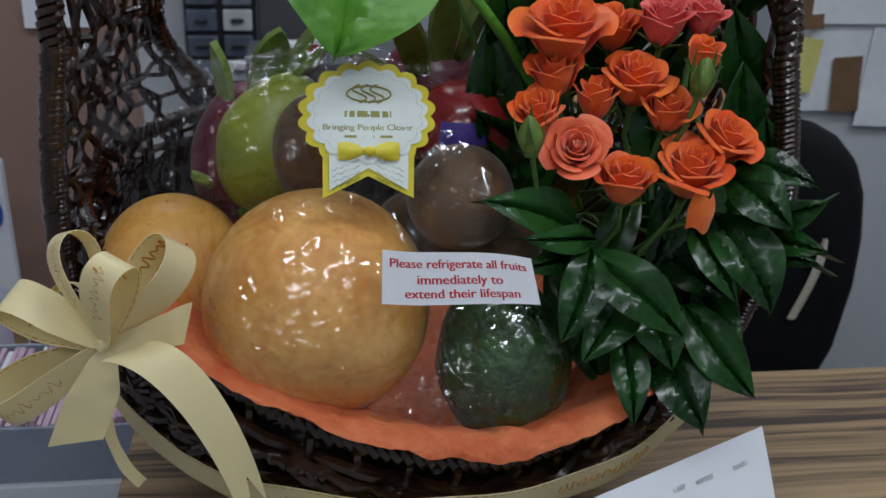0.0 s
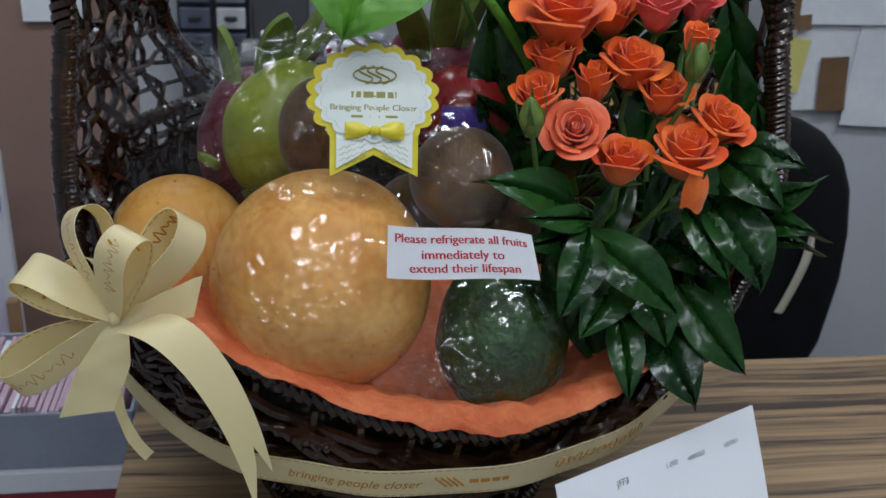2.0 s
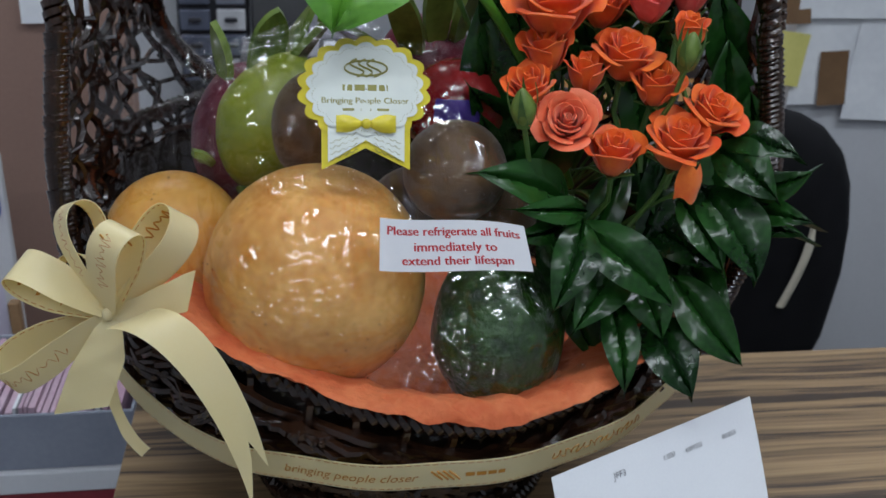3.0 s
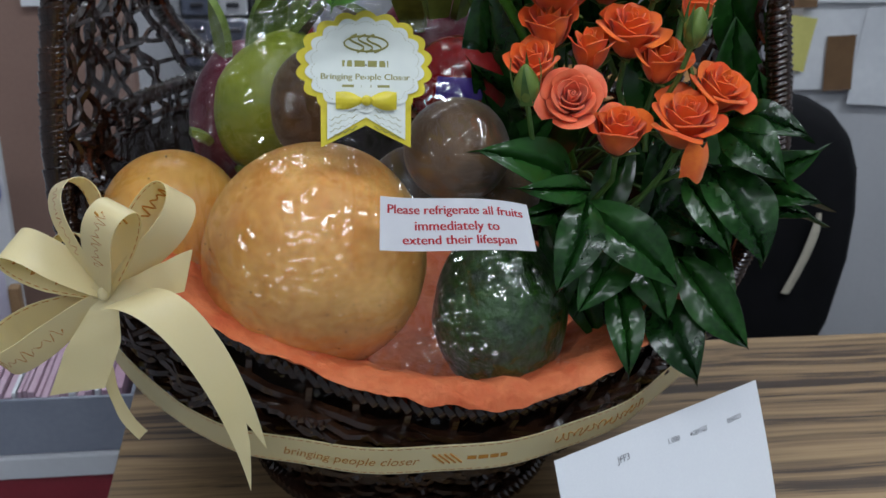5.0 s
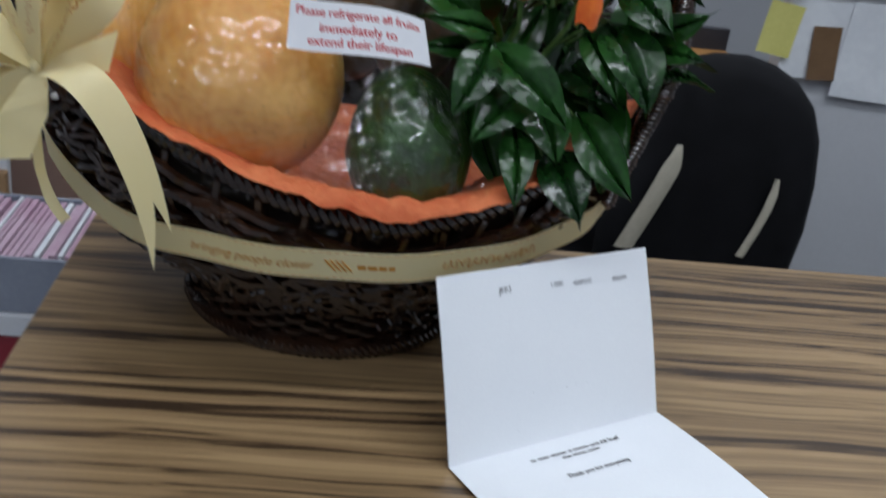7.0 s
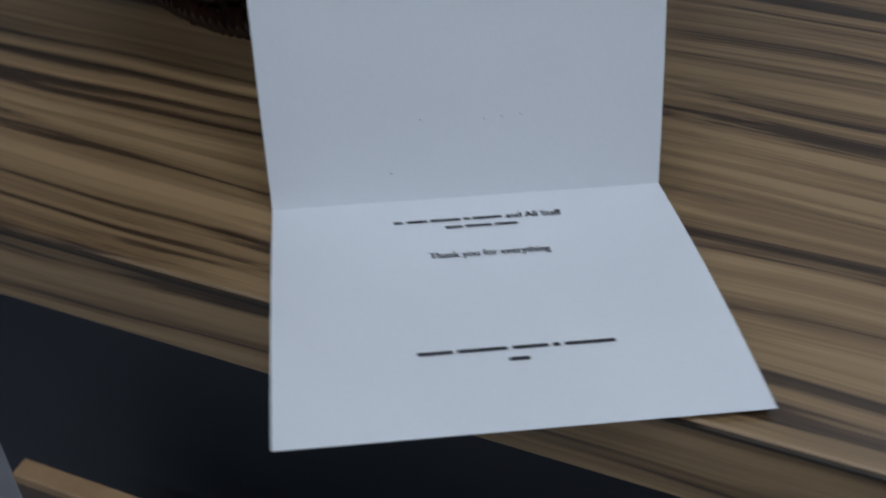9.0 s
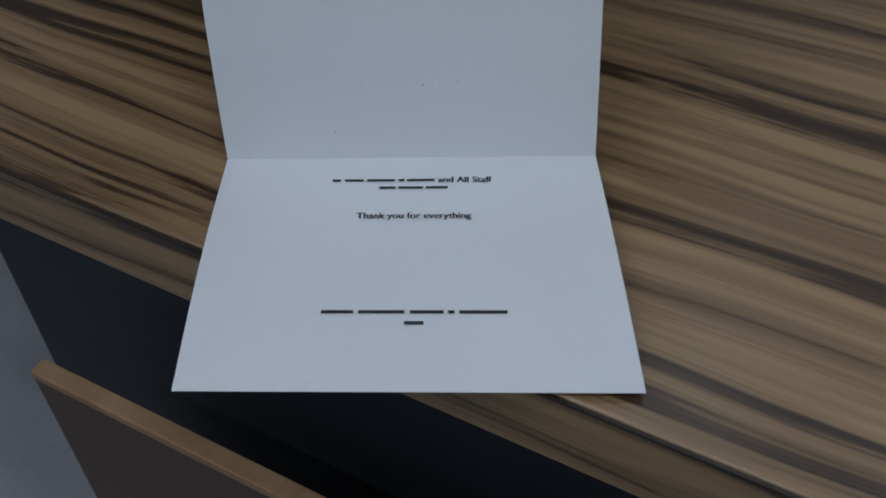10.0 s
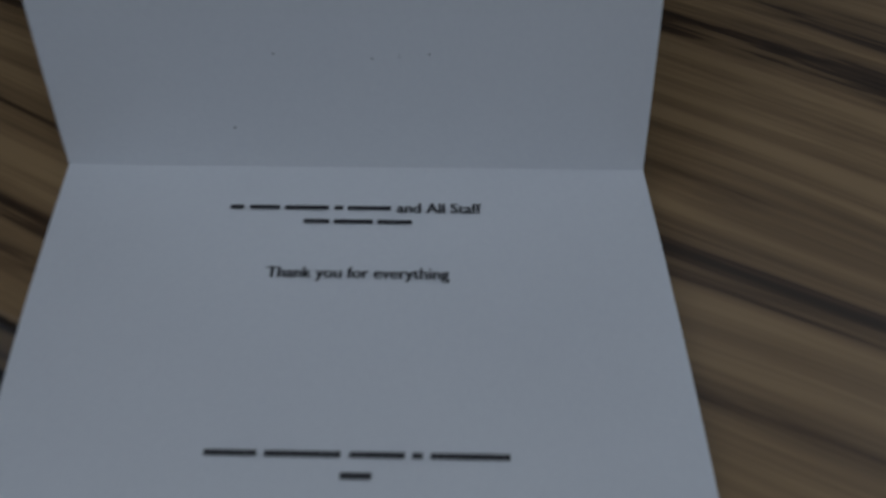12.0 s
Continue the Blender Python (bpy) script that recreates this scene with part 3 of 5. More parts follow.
for j, z in enumerate(fz):
    row = []
    for i, x in enumerate(fx):
        q = Vector((x, 0, z)) + 0.012 * Vector((noise.noise(Vector((x * 18, z * 18, 1))), 0, noise.noise(Vector((x * 18, z * 18, 7)))))
        ridge = 1 - abs(noise.noise(Vector((q.x * 105 + q.z * 45, q.z * 40 - q.x * 18, 0))))
        ridge2 = 1 - abs(noise.noise(Vector((q.x * 50 - q.z * 105, q.z * 85 + q.x * 30, 4))))
        calm = 0.45 + 0.55 * min(1.0, max(0.0, 0.5 + 1.4 * noise.noise(Vector((x * 16, z * 16, 11)))))
        wr = calm * (0.0030 * ridge ** 4 + 0.0024 * ridge2 ** 5) + 0.0006 * noise.noise(Vector((x * 210, z * 120, 4)))
        pull = max(0.0, min(1.0, (0.925 - z) / 0.04))
        gather = (1 - abs(noise.noise(Vector((q.x * 95 + (z - 0.86) * (x - 0.09) * 700, z * 7, 21))))) ** 6
        row.append(Vector((x, wrap[j, i] - 0.0015 - abs(wr) - 0.0045 * pull * gather, z)))
    rows.append(row)
bm = sheet(bmesh.new(), rows)
for f in [f for f in bm.faces if abs(f.calc_center_median().x + 0.02) > 0.135 + 0.02 * noise.noise(f.calc_center_median() * 20) or (f.calc_center_median().x > 0.095 and f.calc_center_median().z > 0.9) or f.calc_center_median().z > 1.062 + 0.012 * noise.noise(f.calc_center_median() * 30)]:
    bm.faces.remove(f)
wrapping = tagged(part("wrapping_film", bm, FILM), "clear crinkled plastic film stretched over the fruit", "plastic wrap")
wrapping.visible_shadow = False


def film_y(x, z):
    i = min(NX - 1, max(0, round((x - fx[0]) / (fx[1] - fx[0]))))
    j = min(NZ - 1, max(0, round((z - fz[0]) / (fz[1] - fz[0]))))
    return wrap[j, i]


# ---- paper sticker with red writing ----
l_tl, l_tr, l_bl, l_br = Vector((-0.0049, 0.0880, 1.0074)), Vector((0.0634, 0.0840, 0.9968)), Vector((-0.0054, 0.0840, 0.9807)), Vector((0.0692, 0.0820, 0.9744))


def on_label(x, y):
    """x, y in 0..1 over the sticker, which curves over the film."""
    p = (l_tl * (1 - x) + l_tr * x) * (1 - y) + (l_bl * (1 - x) + l_br * x) * y
    return p + Vector((0, -0.0035 * math.sin(math.pi * x), 0.0038 * math.sin(math.pi * (x * 1.1 - 0.35)) * (1 - 0.3 * y)))


sticker = thing("sticker_label", "white paper sticker with red writing stuck on the film", "sticker")
part("paper", sheet(bmesh.new(), [[on_label(i / 16, j / 6) for i in range(17)] for j in range(7)], 0.0003), LABEL, sticker)
bm = bmesh.new()
for text, w, cx, cy in (("Please refrigerate all fruits", 0.90, 0.50, 0.22), ("immediately to", 0.55, 0.50, 0.52), ("extend their lifespan", 0.73, 0.51, 0.79)):
    words(bm, text, w, lambda x, y, cx=cx, cy=cy: on_label(cx + x, cy - y * 2.75) + Vector((0, -0.00045, 0)), 0.0022)
part("writing", bm, RED_INK, sticker, "bold red letters", smooth=False)

# ---- rosette tag ----
t_mid = Vector((-0.0088, 0.1340, 1.0530))
t_low = Vector((-0.0097, 0.1210, 1.0125))
t_up = (t_mid - t_low).normalized()
t_right = (Vector((0.0220, 0.1370, 1.0552)) - Vector((-0.0387, 0.1330, 1.0614))).normalized()
t_right = (t_right - t_up * t_right.dot(t_up)).normalized()
t_out = t_right.cross(t_up).normalized()
t_out = t_out if t_out.y < 0 else -t_out


def on_tag(x, y, lift=0.0):
    return t_mid + t_right * x + t_up * y * 0.86 + t_out * (lift - 3.0 * x * x)


def disc_bm(bm, radius, lift, lobes=0, depth=0.0, squash=0.9, thick=0.0005):
    n = 144
    rings = []
    for k in (0.02, 0.35, 0.7, 0.9, 1.0):
        rings.append([on_tag(k * radius * (1 + depth * (abs(math.sin(a * lobes / 2)) - 0.6) * (k > 0.65)) * math.cos(a), k * radius * squash * (1 + depth * (abs(math.sin(a * lobes / 2)) - 0.6) * (k > 0.65)) * math.sin(a), lift) for a in [i * math.tau / n for i in range(n + 1)]])
    return sheet(bm, rings, thick)


tag = thing("rosette_tag", "yellow and white scalloped paper rosette tag with ribbon tails", "gift tag")
R = 0.0322
part("border", disc_bm(bmesh.new(), R, 0.001, 18, 0.09), TAG_YELLOW, tag, "yellow scalloped border")
part("face", disc_bm(bmesh.new(), R * 0.88, 0.0018, 18, 0.09), TAG_WHITE, tag, "pale scalloped face")
tl = R * 1.42
for side, inner in ((-0.0215, -0.0185), (0.0225, 0.0195)):
    for name, edge, cut, lift, mt, lb in (("tail", side, 0.018, 0.0003, TAG_YELLOW, "yellow notched tail"), ("tail_print", inner, 0.0225, 0.0011, TAG_WHITE, "pale inner tail")):
        xs = (edge, edge * 0.5, 0.0) if edge < 0 else (0.0, edge * 0.5, edge)
        rows = [[on_tag(x, -0.018 - k * (tl - cut - 0.0125 * (1 - abs(x / edge))), lift) for x in xs] for k in (0, 0.25, 0.5, 0.75, 1.0)]
        part(name, sheet(bmesh.new(), rows, 0.0005), mt, tag, lb)
bm = bmesh.new()
for s in (-1, 1):
    for k in range(4):
        y0 = -0.0285 - 0.0032 * k
        tube(bm, [on_tag(s * (0.004 + 0.0135 * i / 16), y0 - 0.006 * i / 16 + 0.0007 * math.sin(i * 1.6) + 0.004, 0.0014) for i in range(17)], 0.00026, 4)
part("waves", bm, OLIVE_INK, tag, "thin wavy lines")
bm = bmesh.new()
for i in range(110):
    a = i * math.tau / 110
    k = R * 0.80 * (1 + 0.07 * (abs(math.sin(a * 9)) - 0.6))
    made = bmesh.ops.create_icosphere(bm, subdivisions=1, radius=0.00028)["verts"]
    for v in made:
        v.co += on_tag(k * math.cos(a), k * 0.9 * math.sin(a), 0.0022)
part("dots", bm, OLIVE_INK, tag, "ring of small dots")
bm = bmesh.new()
for k in range(3):
    tube(bm, [on_tag(-0.0045 + 0.0042 * k + 0.0034 * math.sin(i / 14 * math.tau), 0.0070 + 0.0098 * i / 14, 0.0024) for i in range(15)], 0.00055, 4)
tube(bm, [on_tag(0.0105 * math.cos(i * 0.2), 0.0118 + 0.0042 * math.sin(i * 0.2), 0.0024) for i in range(33)], 0.0005, 4)
part("emblem", bm, OLIVE_INK, tag, "olive looped emblem")
bm = bmesh.new()
bars(bm, [(-0.0115, -0.0068), (-0.0056, -0.0006), (0.0008, 0.0052), (0.0064, 0.0108)], 0.0034, 0.0008, lambda x, y: on_tag(x, y, 0.0023))
words(bm, "Bringing People Closer", 0.043, lambda x, y: on_tag(x, -0.0065 + y, 0.0023), 0.00012)
bars(bm, [(-0.0115, 0.0115)], 0.0014, -0.0115, lambda x, y: on_tag(x, y, 0.0023))
part("print", bm, OLIVE_INK, tag, "olive print", smooth=False)
bm = bmesh.new()
for s in (-1, 1):
    rows = []
    for i in range(9):
        t = i / 8
        half = 0.0012 + 0.0038 * math.sin(min(1, t * 1.15) * math.pi * 0.62)
        rows.append([on_tag(s * (0.0018 + 0.0128 * t), -0.0195 + half * q, 0.0025 + 0.0024 * math.sin(math.pi * t) * (1 - q * q)) for q in (-1, -0.5, 0, 0.5, 1)])
    sheet(bm, rows, 0.0006)
ball(bm, on_tag(0, -0.0195, 0.004), (0.0028, 0.0018, 0.0026), None, 0, 1, None, 12, 8)
part("bow", bm, TAG_YELLOW, tag, "small glossy yellow bow")

# ---- cream ribbon: band round the basket and bow ----
VIEW = Vector((0.14, 0.93, -0.35)).normalized()


def ribbon_bm(bm, line, widths, half, ripple=0.0):
    rows = []
    for i, (p, w) in enumerate(zip(line, widths)):
        h = half(i / (len(line) - 1)) if callable(half) else half
        nrm = w.cross((line[min(len(line) - 1, i + 1)] - line[max(0, i - 1)])).normalized()
        rows.append([p + w * h * s + nrm * ripple * math.sin(i * 0.8 + s * 2) * (s * s) for s in (-1, -0.55, 0, 0.55, 1)])
    return sheet(bm, rows, 0.00035)


ribbon = thing("gift_ribbon", "cream satin ribbon with gold script tied in a big bow", "ribbon")


def band_h(d):
    """The band's height over the counter by azimuth in degrees."""
    return 0.106 - 0.004 * math.exp(-((d - 234) / 8) ** 2) + 0.03 * max(0.0, (230 - d) / 18) ** 1.5 + 0.016 * max(0.0, (d - 285) / 60) ** 1.5


line, widths = [], []
for i in range(121):
    d = 212 + 142 * i / 120
    az = math.radians(d)
    h = band_h(d)
    line.append(on_bowl(az, h, 0.0125 + 0.001 * math.sin(i * 0.35)))
    widths.append(((on_bowl(az, h + 0.01, 0.011) - on_bowl(az, h - 0.01, 0.009)).normalized() * 0.45 + Vector((0, 0, 0.55))).normalized())
band = part("band", ribbon_bm(bmesh.new(), line, widths, 0.0105), RIBBON, ribbon)


def on_band(d, y, lift=0.0009):
    az = math.radians(d)
    h = band_h(d)
    w = ((on_bowl(az, h + 0.01, 0.011) - on_bowl(az, h - 0.01, 0.009)).normalized() * 0.45 + Vector((0, 0, 0.55))).normalized()
    return on_bowl(az, h, 0.0125 + 0.001 * math.sin((d - 212) / 142 * 120 * 0.35) + lift) + w * y


bm = bmesh.new()
for s in (-1, 1):
    d = 214.0
    while d < 352:
        sheet(bm, [[on_band(d + q, s * 0.0092 + e, 0.0006) for q in (0, 0.45, 0.9)] for e in (-0.00025, 0.00025)])
        d += 1.35
part("stitching", bm, GOLD, band, "dashed gold stitching")
bm = bmesh.new()
words(bm, "bringing people closer", 0.078, lambda x, y: on_band(257.0 + (x + 0.35 * y) / 0.2165 * 57.3, y - 0.0008, 0.0008))
part("slogan", bm, GOLD, band, "gold slanted slogan", smooth=False)
bm, d, pts = bmesh.new(), 289.0, []
while d < 308:
    q = d * 4.2
    pts.append(on_band(d + 0.35 * math.sin(q * 1.3), 0.003 * math.sin(q) * (0.55 + 0.6 * abs(math.sin(q * 0.23))), 0.0007))
    d += 0.12
tube(bm, pts, 0.00028, 4)
part("script", bm, GOLD, band, "gold script flourish")
bm = bmesh.new()
for k in range(4):
    tube(bm, [on_band(270.2 + k * 0.9 + 0.9 * math.cos(i * 0.35), 0.0036 * math.sin(i * 0.35 - 1.57), 0.0008) for i in range(10)], 0.00055, 4)
bars(bm, [(274.6, 276.0), (276.3, 277.8), (278.1, 279.4), (279.7, 280.8)], 0.003, 0.0, lambda x, y: on_band(x, y, 0.0008))
part("emblem", bm, GOLD, band, "gold looped emblem and plain bars")

KNOT = Vector((-0.1358, 0.1050, 0.9499))


def loop(apex, bulge, face, half=0.0096):
    """One loop of the bow: out to its apex and back to the knot."""
    apex = Vector(apex)
    d = apex - KNOT
    e = d.cross(VIEW).normalized()
    out = (VIEW * math.cos(math.radians(face)) + e * math.sin(math.radians(face))).normalized()
    e2 = d.cross(out).normalized()
    line, widths = [], []
    for i in range(33):
        a = i / 32 * math.tau
        t = (1 - math.cos(a)) / 2
        line.append(KNOT + d * t ** 0.8 + e2 * bulge * 1.25 * math.sin(a) * (0.25 + 0.75 * t) - VIEW * 0.004 * math.sin(a / 2))
        widths.append(out)
    k = lambda q: half * (0.32 + 0.68 * min(1, math.sin(q * math.pi) * 1.5))
    ob = part("bow_loop", ribbon_bm(bmesh.new(), line, widths, k), RIBBON, ribbon, "looped cream satin")
    bm = bmesh.new()
    for i in range(3, 29):
        for q in (-0.86, 0.86):
            a, b = line[i] + widths[i] * k(i / 32) * q, line[i].lerp(line[i + 1], 0.6) + widths[i] * k((i + 0.6) / 32) * q
            tube(bm, [a, b], 0.00024, 4)
    part("stitching", bm, GOLD, ob, "dashed gold stitching")
    bm, pts = bmesh.new(), []
    for i in range(56):
        f = 6 + 8 * i / 55
        j = int(f)
        pts.append(line[j].lerp(line[j + 1], f - j) + widths[j] * half * 0.42 * math.sin(i * 0.95) * (0.6 + 0.4 * math.sin(i * 0.31)))
    tube(bm, pts, 0.0005, 4)
    part("script", bm, GOLD, ob, "gold script flourish")
    return ob


for apex, bulge, face in (((-0.1471, 0.1120, 1.0055), 0.0105, 38), ((-0.1786, 0.1150, 0.9713), 0.011, -52), ((-0.1922, 0.1150, 0.9120), 0.012, 46), ((-0.1225, 0.0850, 1.0028), 0.010, 64), ((-0.0977, 0.1120, 0.9983), 0.0125, -40), ((-0.1595, 0.1350, 0.9662), 0.010, 10)):
    loop(apex, bulge, face)


def tail(points, wide, half, notch=False):
    pts = bezier(*points, 26)
    ws = [(Vector(wide[0]) * (1 - i / 26) + Vector(wide[1]) * i / 26).normalized() for i in range(27)]
    if not notch:
        return ribbon_bm(bmesh.new(), pts, ws, half, 0.0006)
    rows = []
    for i in range(27):
        row = []
        for s in (-1, -0.75, -0.5, -0.25, 0, 0.25, 0.5, 0.75, 1):
            f = min(25.999, i * (1 - 0.16 * (1 - abs(s)) * (i / 26) ** 3 - 0.10 * (s > 0) * (i / 26) ** 3))
            j = int(f)
            row.append(pts[j].lerp(pts[j + 1], f - j) + ws[i] * half(i / 26) * s)
        rows.append(row)
    return sheet(bmesh.new(), rows, 0.00035)


part("bow_tail", tail((KNOT, (-0.1286, 0.1000, 0.9495), (-0.1124, 0.1000, 0.9583), (-0.0951, 0.0980, 0.9640)), ((0.2, 0.1, 1), (0.25, 0, 1)), lambda t: 0.004 + 0.0075 * t), RIBBON, ribbon, "short cream tail")
part("bow_tail", tail((KNOT, (-0.1367, 0.1000, 0.9419), (-0.1438, 0.1000, 0.9227), (-0.1541, 0.1000, 0.8980)), ((1, 0, 0.1), (1, 0, 0.12)), lambda t: 0.003 + 0.0105 * min(1, t * 1.6)), RIBBON, ribbon, "short cream tail")
part("bow_tail", tail(((-0.1255, 0.0950, 0.9509), (-0.0978, 0.0700, 0.9691), (-0.0729, 0.0750, 0.9092), (-0.0651, 0.0820, 0.8497)), ((1, 0.15, 0.35), (0.75, 0.4, 0.3)), lambda t: 0.0125 - 0.0055 * t, True), RIBBON, ribbon, "long trailing cream tail")
part("bow_tail", tail(((-0.1390, 0.1200, 0.9342), (-0.1461, 0.1200, 0.9011), (-0.1429, 0.1200, 0.8723), (-0.1296, 0.1250, 0.8530)), ((0.55, 0.8, 0.2), (0.7, 0.6, 0.5)), 0.0032), RIBBON, ribbon, "narrow cream tail")
part("knot", ball(bmesh.new(), KNOT - VIEW * 0.003, (0.0030, 0.003, 0.0036), None, 0.2, 150, None, 20, 12), RIBBON, ribbon, "pinched knot")
bm = bmesh.new()
c = Vector((-0.1244, 0.0830, 0.9988))
for k in range(4):
    tube(bm, [c + Vector((-0.0045 + 0.003 * k + 0.0022 * math.cos(i * 0.35), -0.0035, 0.003 * math.sin(i * 0.35 - 1.57) + 0.001)) for i in range(10)], 0.0005, 4)
part("emblem", bm, GOLD, ribbon, "gold looped emblem")

# ---- roses ----


def petal_rows(radius, height, az, spread, open_out, curl, seed):
    """One petal: narrow at its foot, cupped, with a pointed lip that rolls outwards."""
    rows = []
    for j in range(9):
        v = j / 8
        row = []
        for i in range(11):
            u = i / 5 - 1
            a = az + u * spread * (0.40 + 0.60 * math.sin(min(1.0, v * 1.3 + 0.1) * math.pi * 0.5)) * (1 - 0.25 * v ** 4)
            w = noise.noise(Vector((u * 1.6 + seed, v * 2, seed * 1.7)))
            belly = 0.30 + 0.78 * math.sin(min(1.0, v * 1.12) * 1.9) ** 0.8 if v > 0 else 0.22
            lip = max(0.0, v - 0.70) / 0.30
            r = radius * belly + open_out * v * v + curl * lip ** 1.5 * (1 - 0.35 * u * u) + 0.07 * radius * w * v - 0.05 * radius * (1 - abs(u)) * v
            z = height * (v - 0.13 * abs(u) ** 1.6 * v ** 2) - curl * 0.55 * lip ** 2 + 0.06 * height * w * v
            row.append(Vector((r * math.cos(a), r * math.sin(a), z)))
        rows.append(row)
    return rows


def make_rose(size, openness, material, label, seed):
    """A rose with its bloom's axis along z and its base at the origin."""
    ob = thing("rose", label, "rose", "roses in the basket")
    r3 = random.Random(seed)
    n = 17 if openness > 0.5 else 13 if openness > 0.3 else 9
    az = r3.uniform(0, 6)
    size *= 0.80
    for k in range(n):
        t = k / (n - 1)
        az += 2.4 + r3.uniform(-0.3, 0.3)
        rad = size * (0.15 + (0.52 + 0.12 * openness) * t ** 0.8)
        high = size * (1.72 + 0.1 * r3.random() - 0.10 * t - 0.42 * openness * t ** 2)
        rows = petal_rows(rad, high, az, 1.35 - 0.45 * t, size * openness * 0.42 * t ** 2, size * (0.04 + (0.16 + 0.24 * openness) * t), seed + k)
        part("petal", sheet(bmesh.new(), rows, 0.00045), material, ob)
    core = [Vector((size * (0.02 + 0.006 * i) * math.cos(i * 0.5), size * (0.02 + 0.006 * i) * math.sin(i * 0.5), size * 1.55)) for i in range(26)]
    part("heart", sheet(bmesh.new(), [[p + Vector((0, 0, -size * 0.5)) for p in core], [p + Vector((0, 0, size * 0.05)) for p in core]], 0.0003), material, ob, "curled petals at the heart")
    bm = bmesh.new()
    for k in range(5):
        a = k * math.tau / 5 + seed
        d, s = Vector((math.cos(a), math.sin(a), 0)), Vector((-math.sin(a), math.cos(a), 0))
        rows = []
        for i in range(7):
            t = i / 6
            mid = d * size * (0.12 + 0.55 * math.sin(t * 1.5) + 0.25 * t * t * (1 - openness * 0.3)) + Vector((0, 0, size * (-0.05 + 0.62 * t - 0.5 * openness * t * t)))
            rows.append([mid + s * size * 0.17 * (1 - t) ** 0.7 * q for q in (-1, 0, 1)])
        part("sepal", sheet(bmesh.new(), rows, 0.0004), STEM, ob, "green sepal")
    ball(bm, (0, 0, -size * 0.02), (size * 0.2, size * 0.2, size * 0.14), None, 0, 1, None, 12, 8)
    part("calyx", bm, STEM, ob, "green rosehip")
    part("stem", tube(bmesh.new(), [(0, 0, -size * 0.1), (0.002, 0.001, -size * 1.2), (0.003, 0.012, -size * 2.6)], 0.0016, 6), STEM, ob)
    return ob


def facing(at, size, aim, roll):
    """The pose that turns a bloom's axis to aim and puts its middle at a place."""
    q = Vector(aim).normalized().to_track_quat("Z", "Y").to_matrix().to_4x4()
    return Matrix.Translation(Vector(at) - Vector(aim).normalized() * size * 0.85) @ q @ pose(0, 0, 0, 0, 0, roll)


# at, size, openness, aim, kind
ROSES = (
    ((0.0930, 0.1300, 1.0370), 0.0180, 0.65, (-0.15, -0.85, 0.55), CORAL, "open coral-orange rose facing out of the bunch"),
    ((0.1194, 0.1300, 1.0212), 0.0185, 0.45, (-0.05, -0.35, 0.95), PETAL, "half-open orange rose above the leaves"),
    ((0.1528, 0.1280, 1.0272), 0.0215, 0.62, (0.05, -0.5, 0.85), PETAL, "large open orange rose with a drooping petal"),
    ((0.1739, 0.1400, 1.0390), 0.0175, 0.75, (0.35, -0.6, 0.75), PETAL, "open orange rose at the edge of the bunch"),
    ((0.1426, 0.1450, 1.0531), 0.0175, 0.4, (0.0, -0.5, 0.9), PETAL, "half-open orange rose in the middle of the bunch"),
    ((0.1281, 0.1550, 1.0660), 0.0195, 0.7, (0.05, -0.4, 0.9), PETAL, "open orange rose seen from its side"),
    ((0.1058, 0.1500, 1.0579), 0.0165, 0.15, (-0.1, -0.3, 0.95), PETAL, "tall orange rosebud just opening"),
    ((0.0856, 0.1550, 1.0692), 0.0175, 0.35, (-0.25, -0.3, 0.9), PETAL, "half-open red-orange rose near the top"),
    ((0.0755, 0.1450, 1.0516), 0.0175, 0.4, (-0.45, -0.5, 0.75), PETAL, "half-open golden-orange rose beside a green bud"),
    ((0.0897, 0.1600, 1.0909), 0.0245, 0.75, (-0.1, -0.35, 0.95), PETAL, "large open orange rose high in the bunch"),
    ((0.1426, 0.1650, 1.0936), 0.0185, 0.4, (0.0, -0.3, 0.95), PINK, "half-open salmon-pink rose high in the bunch"),
    ((0.1669, 0.1750, 1.0933), 0.0155, 0.4, (0.1, -0.3, 0.95), PINK, "salmon-pink rose behind a bud"),
    ((0.1581, 0.1450, 1.0804), 0.0145, 0.08, (0.05, -0.25, 1.0), PETAL, "orange rosebud held in long green sepals"),
    ((0.1220, 0.1850, 1.0857), 0.018, 0.4, (0, -0.3, 0.95), PETAL, "orange rose at the back of the bunch"),
)
for i, (at, size, openness, aim, mt, lb) in enumerate(ROSES):
    rose = make_rose(size, openness, mt, lb, i * 1.37 + 1)
    aim = (aim[0], aim[1], aim[2] + (0.1 if i == 0 else 0.5))
    rose.matrix_world = facing(at, size, aim, i * 47)


